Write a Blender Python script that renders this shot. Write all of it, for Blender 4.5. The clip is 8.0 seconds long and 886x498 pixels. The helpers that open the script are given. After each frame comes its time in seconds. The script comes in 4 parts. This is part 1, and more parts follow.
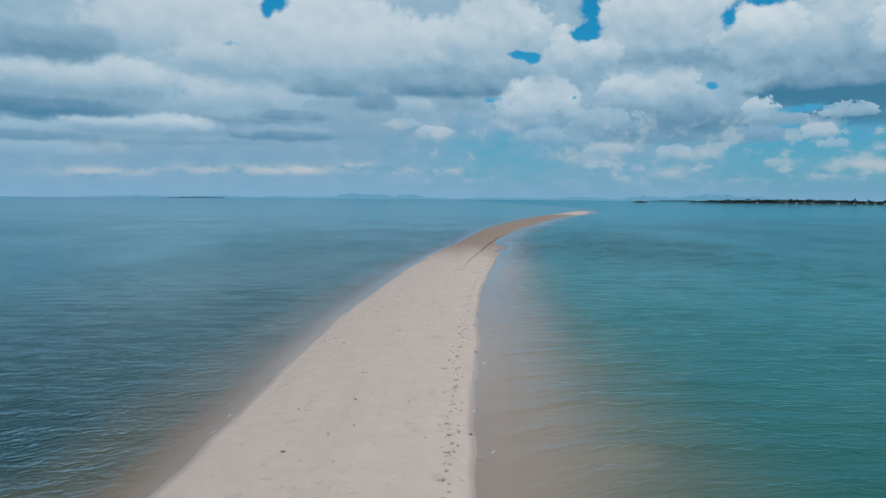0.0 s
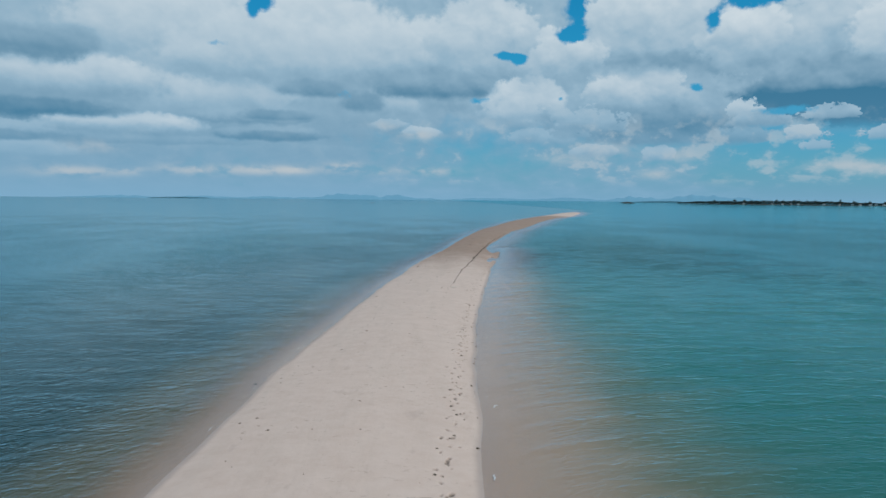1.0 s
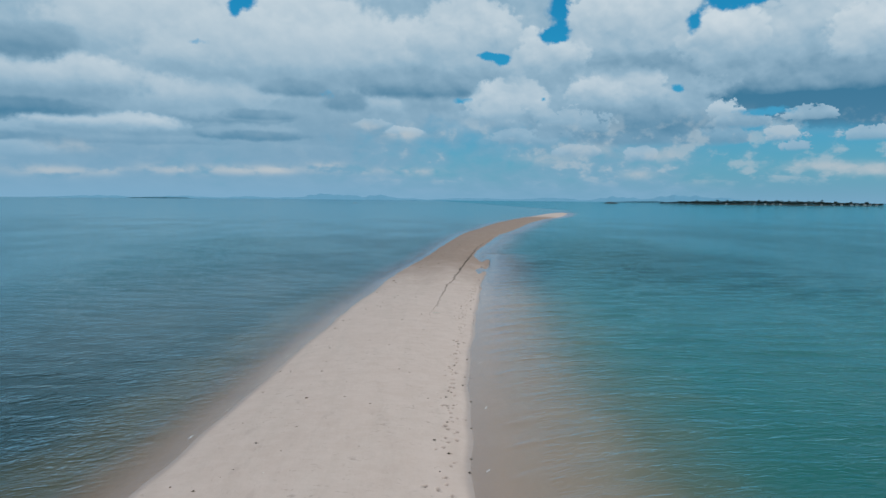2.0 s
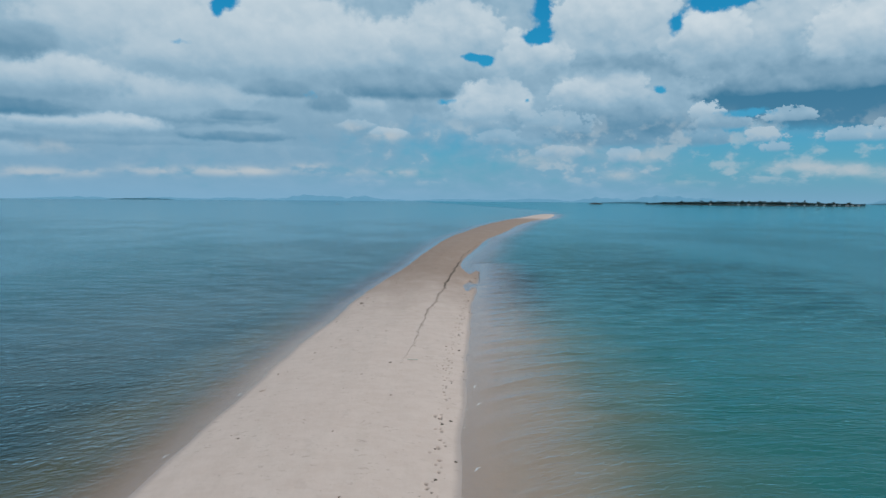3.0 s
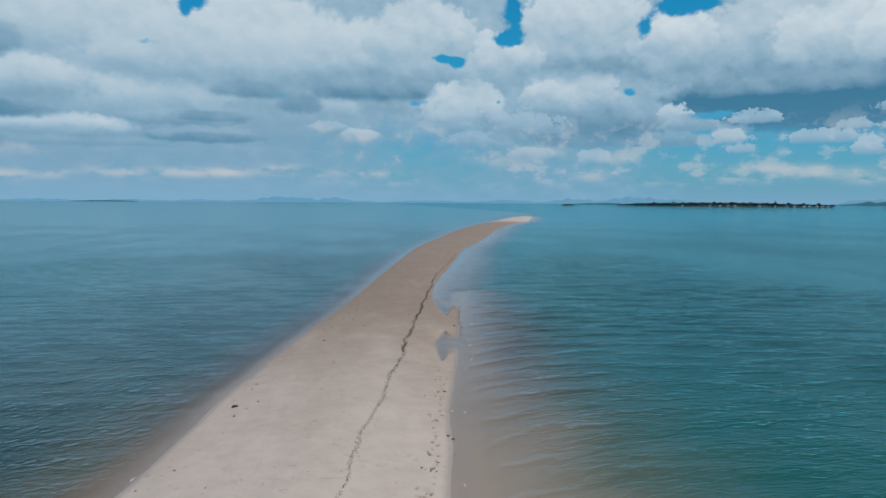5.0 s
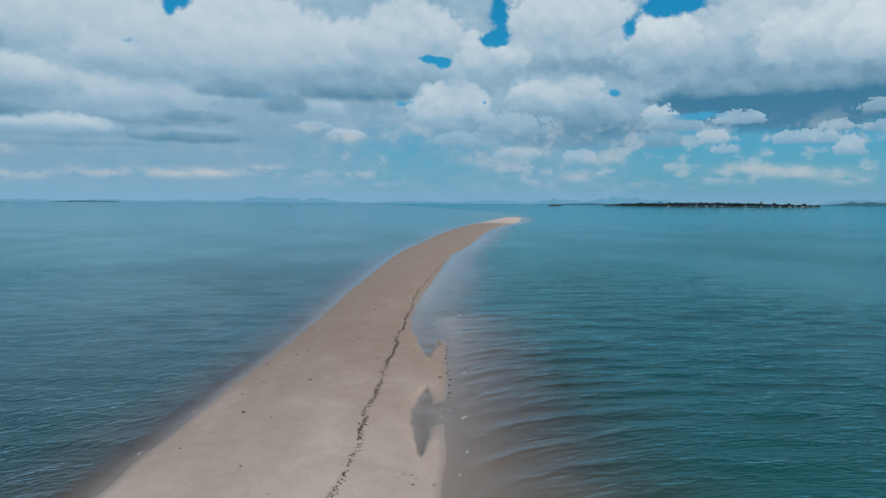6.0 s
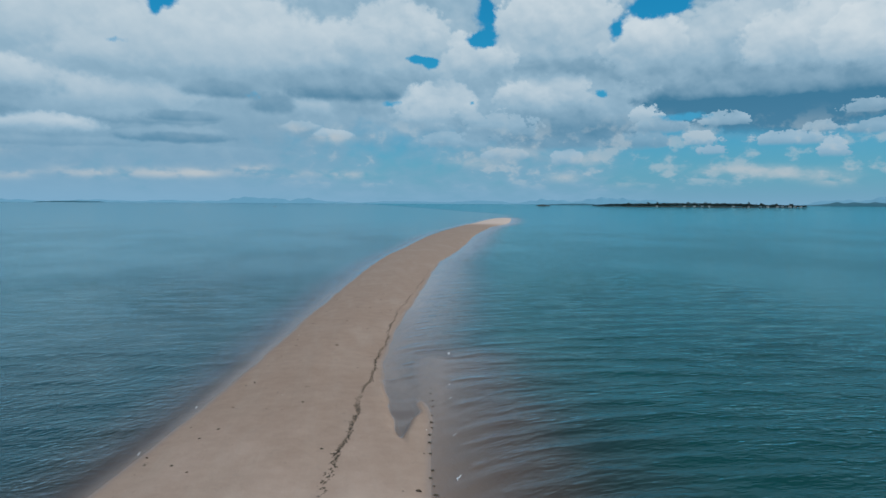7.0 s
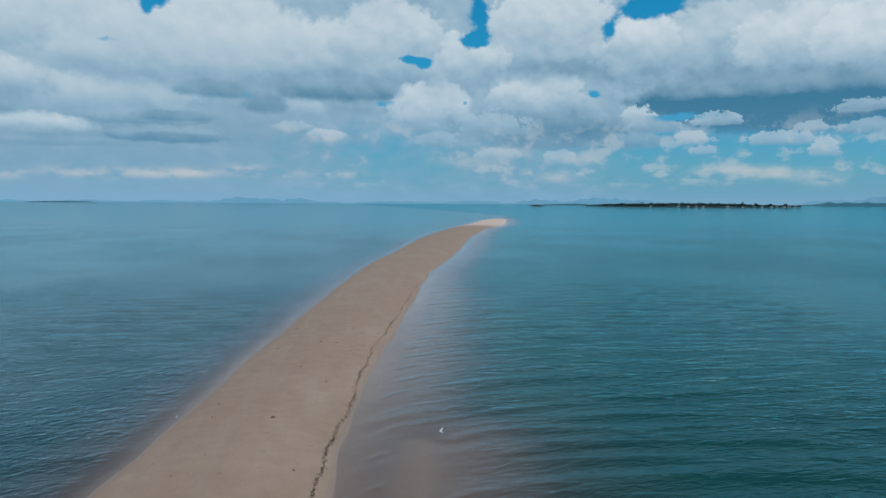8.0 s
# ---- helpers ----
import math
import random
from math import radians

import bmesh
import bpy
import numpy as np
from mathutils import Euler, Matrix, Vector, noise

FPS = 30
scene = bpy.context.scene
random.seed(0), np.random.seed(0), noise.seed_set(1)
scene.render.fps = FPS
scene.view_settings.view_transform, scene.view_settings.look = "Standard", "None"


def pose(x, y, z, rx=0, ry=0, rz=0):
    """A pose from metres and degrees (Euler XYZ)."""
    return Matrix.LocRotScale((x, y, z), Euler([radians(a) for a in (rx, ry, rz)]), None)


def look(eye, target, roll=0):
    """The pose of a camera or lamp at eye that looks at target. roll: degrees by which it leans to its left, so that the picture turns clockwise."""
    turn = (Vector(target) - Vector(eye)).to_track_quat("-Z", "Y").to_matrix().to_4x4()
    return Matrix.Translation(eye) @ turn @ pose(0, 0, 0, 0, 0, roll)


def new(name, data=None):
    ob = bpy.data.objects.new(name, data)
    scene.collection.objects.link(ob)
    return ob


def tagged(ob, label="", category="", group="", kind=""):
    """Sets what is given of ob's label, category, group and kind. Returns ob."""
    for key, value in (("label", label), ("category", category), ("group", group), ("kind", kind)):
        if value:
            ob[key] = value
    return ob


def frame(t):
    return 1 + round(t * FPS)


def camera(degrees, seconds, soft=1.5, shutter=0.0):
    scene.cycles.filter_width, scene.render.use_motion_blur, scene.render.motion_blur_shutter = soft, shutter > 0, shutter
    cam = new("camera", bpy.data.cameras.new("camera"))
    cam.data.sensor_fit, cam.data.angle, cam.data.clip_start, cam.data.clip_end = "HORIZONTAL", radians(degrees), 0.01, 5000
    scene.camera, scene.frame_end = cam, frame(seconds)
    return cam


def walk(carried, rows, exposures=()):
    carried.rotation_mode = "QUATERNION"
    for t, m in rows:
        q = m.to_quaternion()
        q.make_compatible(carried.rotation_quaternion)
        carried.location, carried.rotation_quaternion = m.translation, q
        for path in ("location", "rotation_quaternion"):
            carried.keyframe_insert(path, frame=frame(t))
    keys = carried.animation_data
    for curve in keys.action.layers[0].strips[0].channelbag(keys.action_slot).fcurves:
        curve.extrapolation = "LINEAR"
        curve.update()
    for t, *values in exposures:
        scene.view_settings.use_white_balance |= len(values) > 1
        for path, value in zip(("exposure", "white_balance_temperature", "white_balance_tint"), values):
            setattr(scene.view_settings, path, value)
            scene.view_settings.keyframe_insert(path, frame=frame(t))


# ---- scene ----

# ------------------------------------------------------------ camera
cam = camera(63.99, 8.0)
walk(cam, [
    (0, pose(0.000, 0.000, 8.000, 85.902, -0.400, 0.034)),
    (0.5, pose(0.017, 6.963, 8.025, 85.920, -0.443, -0.349)),
    (1, pose(0.130, 14.063, 8.049, 85.958, -0.484, -1.051)),
    (1.5, pose(0.307, 20.879, 8.073, 85.953, -0.500, -1.732)),
    (3, pose(1.530, 41.578, 8.134, 86.061, -0.414, -3.656)),
    (3.5, pose(2.061, 48.137, 8.150, 86.095, -0.393, -4.248)),
    (4, pose(2.724, 54.913, 8.164, 86.150, -0.349, -4.809)),
    (4.5, pose(3.318, 61.410, 8.176, 86.167, -0.328, -5.354)),
    (6, pose(5.685, 81.636, 8.198, 86.225, -0.311, -7.015)),
    (6.5, pose(6.506, 87.967, 8.202, 86.203, -0.319, -7.539)),
    (7, pose(7.464, 94.476, 8.204, 86.254, -0.312, -8.007)),
    (7.5, pose(8.391, 100.821, 8.206, 86.244, -0.317, -8.362)),
    (8, pose(9.432, 107.448, 8.207, 86.265, -0.299, -8.565)),
])
scene.view_settings.exposure = 0.0

SUN_AZ, SUN_EL = 125.0, 56.0     # degrees clockwise from +y, and above the horizon


# ------------------------------------------------------------ node helper
class Tree:
    """Builds node trees: sockets or numbers go in, sockets come out."""

    def __init__(self, tree):
        self.t = tree
        tree.nodes.clear()

    def node(self, kind, **props):
        n = self.t.nodes.new(kind)
        for k, v in props.items():
            setattr(n, k, v)
        return n

    def put(self, socket, value):
        if isinstance(value, bpy.types.NodeSocket):
            self.t.links.new(value, socket)
        elif value is not None:
            socket.default_value = value

    def math(self, op, a, b=None, c=None, clamp=False):
        n = self.node("ShaderNodeMath", operation=op, use_clamp=clamp)
        for s, v in zip(n.inputs, (a, b, c)):
            self.put(s, v)
        return n.outputs[0]

    def vec(self, op, a, b=None, c=None):
        n = self.node("ShaderNodeVectorMath", operation=op)
        for s, v in zip(n.inputs, (a, b, c)):
            self.put(s, v)
        return n.outputs["Value"] if op in ("DOT_PRODUCT", "LENGTH") else n.outputs[0]

    def xyz(self, v):
        n = self.node("ShaderNodeSeparateXYZ")
        self.put(n.inputs[0], v)
        return n.outputs

    def join(self, x, y, z):
        n = self.node("ShaderNodeCombineXYZ")
        for s, v in zip(n.inputs, (x, y, z)):
            self.put(s, v)
        return n.outputs[0]

    def noise(self, v, scale, detail=3.0, rough=0.5, colour=False, distortion=0.0):
        n = self.node("ShaderNodeTexNoise")
        self.put(n.inputs["Vector"], v)
        n.inputs["Scale"].default_value, n.inputs["Detail"].default_value = scale, detail
        n.inputs["Roughness"].default_value, n.inputs["Distortion"].default_value = rough, distortion
        return n.outputs["Color" if colour else "Fac"]

    def step(self, v, lo, hi, a=0.0, b=1.0, smooth=True):
        n = self.node("ShaderNodeMapRange", interpolation_type="SMOOTHSTEP" if smooth else "LINEAR")
        for s, x in zip(n.inputs[:5], (v, lo, hi, a, b)):
            self.put(s, x)
        return n.outputs[0]

    def mix(self, fac, a, b, blend="MIX"):
        n = self.node("ShaderNodeMix", data_type="RGBA", blend_type=blend)
        self.put(n.inputs[0], fac)
        self.put(n.inputs[6], (*a, 1) if isinstance(a, tuple) else a)
        self.put(n.inputs[7], (*b, 1) if isinstance(b, tuple) else b)
        return n.outputs[2]

    def bump(self, height, strength, distance, normal=None):
        n = self.node("ShaderNodeBump")
        n.inputs["Strength"].default_value, n.inputs["Distance"].default_value = strength, distance
        self.put(n.inputs["Height"], height)
        self.put(n.inputs["Normal"], normal)
        return n.outputs[0]


# ------------------------------------------------------------ sky, clouds and sun
# Clouds of the day, as soft patches of the sky: azimuth, elevation, half width, half height (degrees), strength
BLUE_GAPS = [
    (-12.7, 14.6, 1.0, 0.75, 1.1),
    (-13.8, 13.9, 0.6, 0.6, 0.9),
    (-16.5, 11.5, 1.59, 0.32, 0.62),
    (11.5, 14.6, 0.86, 1.45, 1.35),
    (10.9, 12.6, 1.23, 0.59, 1.4),
    (5.7, 11.2, 0.90, 0.32, 1.3),
    (7.0, 10.9, 0.67, 0.41, 1.3),
    (23.6, 14.6, 1.6, 0.85, 1.4),
    (21.4, 13.1, 0.6, 0.85, 1.2),
    (26.0, 14.9, 1.3, 0.7, 1.4),
    (20.5, 8.4, 0.52, 0.36, 1.3),
    (3.8, 7.8, 1.54, 0.36, 0.9),
    (-6.8, 8.1, 0.81, 0.46, 0.8),
    (10.3, 7.9, 0.35, 0.23, 0.9),
    (25.8, 6.6, 2.22, 0.36, 0.6),
    (26.9, 6.6, 2.05, 0.36, 0.6),
]
# heaps of cloud, the far ones first: azimuth, elevation, half width, half height, brightness of crown and underside, opacity
FAR_HEAPS = [
    (-29.9, 3.3, 3.77, 0.55, 0.56, 0.44, 0.8),
    (-29.4, 6.1, 4.84, 1.00, 0.2, 0.0, 0.95),
    (-14.0, 3.8, 9.45, 0.46, 0.42, 0.34, 0.5),
    (-23.7, 4.2, 8.79, 0.41, 0.4, 0.24, 0.8),
    (-12.7, 4.9, 4.12, 0.55, 0.44, 0.08, 0.9),
    (-14.0, 6.1, 4.72, 0.59, 0.52, 0.2, 0.9),
    (-29.8, 4.5, 3.78, 0.64, 0.58, 0.2, 0.9),
    (-22.9, 5.2, 4.84, 0.91, 0.85, 0.3, 1),
    (-0.7, 5.3, 1.55, 0.41, 0.75, 0.45, 0.9),
    (-3.2, 5.8, 1.45, 0.41, 0.6, 0.4, 0.8),
    (17.7, 3.5, 1.24, 0.68, 0.66, 0.4, 0.9),
    (13.1, 3.8, 1.82, 0.55, 0.62, 0.4, 0.9),
    (8.9, 4.9, 2.67, 0.68, 0.6, 0.38, 0.8),
]
MIDDLE_HEAPS = [
    (19.3, 4.9, 6.0, 0.9, 0.42, 0.16, 0.85),
    (12.8, 5.5, 3.25, 0.9, 0.6, 0.3, 0.9),
    (24.6, 6.0, 2.0, 0.7, 0.6, 0.34, 0.95),
    (-2.3, 7.2, 1.82, 0.9, 0.66, 0.36, 0.85),
]
NEAR_HEAPS = [
    (-20.9, 7.6, 9.55, 1.82, 0.78, 0.44, 0.95),
    (-27.6, 8.2, 6.80, 2.10, 0.80, 0.30, 1),
    (-29.3, 10.3, 3.82, 1.37, 0.42, 0.1, 0.85),
    (-10.1, 10.7, 10.17, 2.92, 0.88, 0.38, 0.95),
    (1.9, 10.9, 7.29, 3.01, 0.84, 0.32, 0.95),
    (7.3, 7.2, 3.36, 2.19, 0.82, 0.4, 1),
    (17.6, 6.4, 5.38, 2.01, 0.5, 0.06, 0.95),
    (15.9, 8.1, 3.46, 2.46, 0.88, 0.3, 1),
    (17.5, 11.5, 4.98, 2.64, 0.7, 0.26, 0.95),
    (9.9, 10.8, 3.76, 2.28, 0.84, 0.4, 0.95),
    (34.7, 8.1, 9.18, 3.56, 0.6, -0.2, 1),
    (33.2, 7.2, 4.9, 2.3, 0.42, -0.55, 1),
]
HIGH_HEAPS = [
    (33.2, 11.2, 11.69, 3.37, 0.72, 0.3, 0.95),
    (36.4, 10.9, 5.35, 3.19, 0.88, 0.42, 0.85),
    (37.8, 11.3, 2.43, 2.28, 0.98, 0.6, 0.8),
    (23.7, 12.1, 3.40, 2.28, 0.92, 0.5, 1),
    (-8.8, 12.6, 7.13, 2.83, 0.88, 0.62, 0.85),
    (16.8, 13.6, 4.59, 2.55, 0.86, 0.56, 0.9),
    (4.1, 12.8, 4.08, 2.74, 0.84, 0.5, 0.85),
    (-19.7, 13.0, 6.88, 2.55, 0.84, 0.66, 0.85),
]
LOW_PUFFS = [
    (-26.3, 1.8, 2.4, 0.34, 0.6),
    (-22.8, 1.9, 0.7, 0.26, 0.4),
    (-18.5, 2.1, 2.0, 0.32, 0.65),
    (-13.5, 2.1, 2.5, 0.32, 0.65),
    (-10.6, 2.2, 1.2, 0.30, 0.6),
    (-6.9, 2.4, 1.4, 0.36, 0.75),
    (-4.5, 2.2, 1.3, 0.25, 0.5),
    (0.0, 2.2, 1.8, 0.25, 0.5),
    (-25.1, 3.6, 2.1, 0.36, 0.35),
    (-0.9, 5.1, 1.2, 0.34, 0.6),
    (-3.2, 5.8, 1.2, 0.26, 0.5),
    (17.7, 2.0, 1.0, 0.30, 0.5),
    (22.1, 1.7, 0.9, 0.28, 0.5),
    (31.0, 2.6, 3.0, 0.28, 0.5),
    (33.8, 2.2, 2.0, 0.34, 0.5),
    (36.8, 1.8, 1.2, 0.36, 0.5),
    (18.7, 3.4, 1.6, 0.40, 0.45),
    (13.9, 4.0, 1.7, 0.42, 0.45),
    (10.8, 3.2, 1.7, 0.34, 0.4),
]
# flat dark undersides of the nearest heaps, and grey streaks
UNDERSIDES = [
    (33.3, 7.6, 8.0, 2.1, 0.30, -0.6, 1),
    (34.5, 6.4, 3.2, 1.3, -0.2, -0.6, 1),
    (28.7, 7.9, 5.2, 0.9, 0.25, -0.2, 0.9),
    (-12.0, 6.3, 2.6, 0.42, 0.25, 0.1, 0.8),
    (-12.2, 4.7, 2.4, 0.42, 0.18, 0.08, 0.85),
    (-9.3, 8.4, 2.6, 0.7, 0.3, 0.1, 0.8),
    (0.4, 8.8, 4.2, 1.15, 0.4, 0.05, 0.9),
    (-5.3, 7.5, 1.6, 0.85, 0.2, 0.12, 0.8),
    (-27.7, 6.1, 4.4, 0.65, 0.15, 0.0, 0.9),
    (-30.8, 4.1, 2.3, 0.4, 0.2, 0.1, 0.8),
    (-26.5, 10.7, 2.1, 1.1, 0.35, 0.15, 0.75),
    (-29.6, 10.6, 2.1, 0.8, 0.35, 0.2, 0.7),
]
# small bright heaps in front of all the others
FRONT_HEAPS = [
    (23.9, 6.7, 0.9, 0.63, 0.80, 0.45, 0.9),
    (25.0, 5.9, 1.6, 0.55, 0.52, 0.32, 0.85),
    (27.7, 4.8, 1.1, 0.49, 0.70, 0.45, 0.95),
    (28.4, 4.0, 0.75, 0.37, 0.58, 0.42, 0.9),
    (29.6, 6.2, 1.4, 0.55, 0.66, 0.32, 0.9),
    (34.1, 4.7, 2.0, 0.5, 0.64, 0.38, 0.9),
    (35.9, 5.5, 0.9, 0.4, 0.60, 0.38, 0.85),
    (36.5, 3.9, 0.84, 0.56, 0.68, 0.42, 0.95),
    (39.7, 6.7, 1.9, 0.5, 0.55, 0.32, 0.85),
    (39.7, 5.3, 1.8, 0.45, 0.52, 0.30, 0.85),
    (6.6, 6.7, 1.7, 0.85, 0.74, 0.40, 0.85),
    (11.9, 6.0, 2.4, 0.95, 0.58, 0.28, 0.85),
]

world = bpy.data.worlds.new("sky")
scene.world = world
world.use_nodes = True
w = Tree(world.node_tree)
way = w.node("ShaderNodeTexCoord").outputs["Generated"]
wx, wy, wz = w.xyz(w.vec("NORMALIZE", way))
deg = 180 / math.pi
az = w.math("MULTIPLY", w.math("ARCTAN2", wx, wy), deg)
el = w.math("MULTIPLY", w.math("ARCSINE", wz), deg)
# noise coordinates in degrees of the sky, with flatter clouds towards the horizon
flat = w.math("ADD", 1.1, w.math("DIVIDE", 7.0, w.math("ADD", w.math("ABSOLUTE", el), 2.0)))
ball = w.join(w.math("MULTIPLY", wx, deg), w.math("MULTIPLY", wy, deg), w.math("MULTIPLY", w.math("MULTIPLY", wz, deg), flat))


def billows(v, scale, detail=1.5):
    """Rounded heads, as cumulus has them: 0 in the creases, 1 on the heads."""
    n = w.node("ShaderNodeTexVoronoi", feature="SMOOTH_F1", normalize=True)
    w.put(n.inputs["Vector"], v)
    n.inputs["Scale"].default_value, n.inputs["Detail"].default_value = scale, detail
    n.inputs["Roughness"].default_value, n.inputs["Smoothness"].default_value = 0.55, 0.3
    return w.math("SUBTRACT", 1.0, n.outputs["Distance"])


big = w.noise(ball, 0.13, 3, 0.5, colour=True)
small = w.noise(ball, 0.6, 4, 0.5, colour=True)
east = w.step(az, -8.0, 9.0)
bent = w.vec("ADD", ball, w.vec("MULTIPLY", w.vec("SUBTRACT", small, (0.5, 0.5, 0.5)), (1.0, 1.0, 1.0)))
heap = billows(bent, 0.34)
heap_up = billows(w.vec("ADD", bent, (0.35, 0.0, 0.8)), 0.34)
knob = billows(bent, 1.05)
knob_up = billows(w.vec("ADD", bent, (0.12, 0.0, 0.28)), 1.05)
fluff = w.noise(bent, 0.5, 4, 0.5)
veil = w.noise(ball, 0.07, 3, 0.5)
shift = w.vec("ADD", w.vec("MULTIPLY", w.vec("SUBTRACT", big, (0.5, 0.5, 0.5)), (2.4, 0.8, 0)),
              w.vec("MULTIPLY", w.vec("SUBTRACT", small, (0.5, 0.5, 0.5)), (1.4, 0.8, 0)))
crumb = w.vec("MULTIPLY", w.vec("SUBTRACT", w.noise(ball, 1.7, 4, 0.6, colour=True), (0.5, 0.5, 0.5)), (0.7, 0.5, 0))
shift = w.vec("MULTIPLY", w.vec("ADD", shift, crumb), w.join(1.0, w.step(el, 0.0, 9.0, 0.22, 1.0), 0.0))
spot = w.vec("ADD", w.join(az, el, 0.0), shift)
near_spot = w.vec("ADD", w.join(az, el, 0.0), w.vec("MULTIPLY", shift, (0.4, 0.5, 0.0)))


def patches(rows):
    total = 0.0
    for a, e, hw, hh, s in rows:
        d = w.vec("MULTIPLY_ADD", near_spot, (1 / hw, 1 / hh, 0), (-a / hw, -e / hh, 0))
        fall = w.math("POWER", 0.45, w.vec("DOT_PRODUCT", d, d))
        total = w.math("MULTIPLY_ADD", fall, s, total)
    return total


gaps, puffs = patches(BLUE_GAPS), patches(LOW_PUFFS)
lit = w.math("MULTIPLY_ADD", w.math("SUBTRACT", knob, knob_up), 0.32, w.math("SUBTRACT", heap, heap_up))
lit = w.math("MULTIPLY", lit, w.math("MULTIPLY_ADD", east, 0.5, 0.5))
high = w.step(el, 4.0, 9.5)

# a thin sheet of cloud over all the sky, denser overhead
cover = w.math("ADD", w.math("MULTIPLY_ADD", high, 0.50, 0.46), w.math("MULTIPLY", w.math("SUBTRACT", veil, 0.5), 0.9))
cover = w.math("ADD", cover, w.math("MULTIPLY", w.math("SUBTRACT", fluff, 0.5), 0.9))
cover = w.math("ADD", cover, w.step(az, 4.0, -10.0, 0.0, 0.32))
cover = w.math("SUBTRACT", cover, w.math("MULTIPLY", w.step(az, 17.0, 25.0), w.step(el, 8.0, 5.5, 0.0, 0.48)))
soft = w.step(el, 3.0, 9.0, 0.45, 0.25)
cover = w.step(cover, w.math("SUBTRACT", 0.36, soft), w.math("ADD", 0.36, soft))
shade = w.math("MULTIPLY_ADD", high, 0.16, 0.34)

# heaps of cumulus with lumpy crowns and flat dark undersides
lump = w.math("ADD", w.math("MULTIPLY", w.math("SUBTRACT", 0.6, heap), 1.1), w.math("MULTIPLY", w.math("SUBTRACT", 0.6, knob), 0.6))
lump = w.math("ADD", lump, w.math("MULTIPLY", w.math("SUBTRACT", 0.5, w.noise(ball, 1.6, 3, 0.5)), 0.9))
crumbs = w.math("MULTIPLY", w.math("SUBTRACT", 0.5, w.noise(ball, 3.4, 3, 0.6)), w.math("MULTIPLY", w.step(el, 4.0, 9.0, 0.7, 0.3), w.math("MULTIPLY_ADD", east, 0.6, 0.3)))
lump = w.math("ADD", lump, crumbs)
ragged = w.math("ADD", w.math("MULTIPLY", w.math("SUBTRACT", 0.62, knob), 2.6), w.math("MULTIPLY", w.math("SUBTRACT", 0.6, billows(bent, 2.3)), 1.5))
ragged = w.math("ADD", ragged, w.math("MULTIPLY_ADD", w.math("SUBTRACT", 0.5, w.noise(ball, 1.3, 4, 0.6)), 2.6, 0.38))
wide = w.math("MULTIPLY_ADD", east, -0.24, 0.42)
outer, inner = w.math("ADD", 1.0, wide), w.math("SUBTRACT", 0.98, wide)
soft_outer, soft_inner = w.math("ADD", outer, 0.3), w.math("SUBTRACT", inner, 0.35)
state = w.join(shade, cover, 0.0)
for rows in (FAR_HEAPS, MIDDLE_HEAPS, NEAR_HEAPS, HIGH_HEAPS, UNDERSIDES, FRONT_HEAPS):
    place = near_spot if rows in (UNDERSIDES, FRONT_HEAPS) else spot
    rough_rim, rise = (ragged, 0.55) if rows is FRONT_HEAPS else (lump, 1.0)
    ends = (soft_outer, soft_inner) if rows is UNDERSIDES else (outer, inner)
    for a, e, hw, hh, crown, under, dense in rows:
        here = w.vec("MULTIPLY_ADD", state, (1e-7, 1e-7, 0.0), place)   # each heap lies over the ones before
        d = w.vec("MULTIPLY_ADD", here, (1 / hw, 1 / hh, 0), (-a / hw, -e / hh, 0))
        up = w.vec("DOT_PRODUCT", d, (0.0, 1.0, 0.0))
        rim = w.math("MULTIPLY_ADD", w.vec("DOT_PRODUCT", d, d), rise, rough_rim)
        there = w.math("MULTIPLY", w.step(rim, *ends), w.step(up, -1.1, -0.35, 0.0, dense))
        tone = w.step(up, -0.75, 0.65, under, crown)
        layer = w.node("ShaderNodeMix", data_type="VECTOR")
        for socket, value in ((layer.inputs[0], there), (layer.inputs[4], state), (layer.inputs[5], w.join(tone, 1.0, 0.0))):
            w.put(socket, value)
        state = layer.outputs[1]
shade, cover, _ = w.xyz(state)

shade = w.math("ADD", shade, w.math("MULTIPLY", lit, w.step(el, 2.0, 8.0, 0.25, 0.6)))
shade = w.math("ADD", shade, w.math("MULTIPLY", w.math("SUBTRACT", fluff, 0.5), 0.16), clamp=True)
# overhead the sheet is broken, and lets the sun through
broken = w.math("MULTIPLY", w.step(w.noise(ball, 0.055, 3, 0.5), 0.40, 0.56), w.step(el, 17.0, 26.0))
cover = w.math("MULTIPLY", cover, w.math("MULTIPLY_ADD", broken, -0.9, 1.0))
hole = w.step(w.math("ADD", gaps, w.math("MULTIPLY", lump, 0.9)), 0.30, 0.85)
cover = w.math("MULTIPLY", cover, w.math("SUBTRACT", 1.0, hole))

sky = w.node("ShaderNodeTexSky", sky_type="NISHITA", sun_disc=False)
sky.sun_elevation, sky.sun_rotation = radians(SUN_EL), radians(SUN_AZ)
blue = w.mix(1.0, sky.outputs[0], w.mix(w.step(el, 5.0, 11.0), (0.009, 0.067, 0.100), (0.005, 0.079, 0.106)), "MULTIPLY")
ramp = w.node("ShaderNodeValToRGB")
w.put(ramp.inputs[0], shade)
stops = ramp.color_ramp.elements
stops[0].color, stops[1].color = (0.030, 0.160, 0.280, 1), (0.63, 0.71, 0.76, 1)
middle = stops.new(0.5)
middle.color = (0.292, 0.445, 0.565, 1)
cloud = ramp.outputs[0]
clear = w.mix(cover, blue, cloud)
haze = w.math("POWER", 2.718, w.math("DIVIDE", w.math("MAXIMUM", el, 0.0), -4.0))
air = w.mix(w.math("MULTIPLY", haze, 0.88), clear, (0.205, 0.405, 0.585))
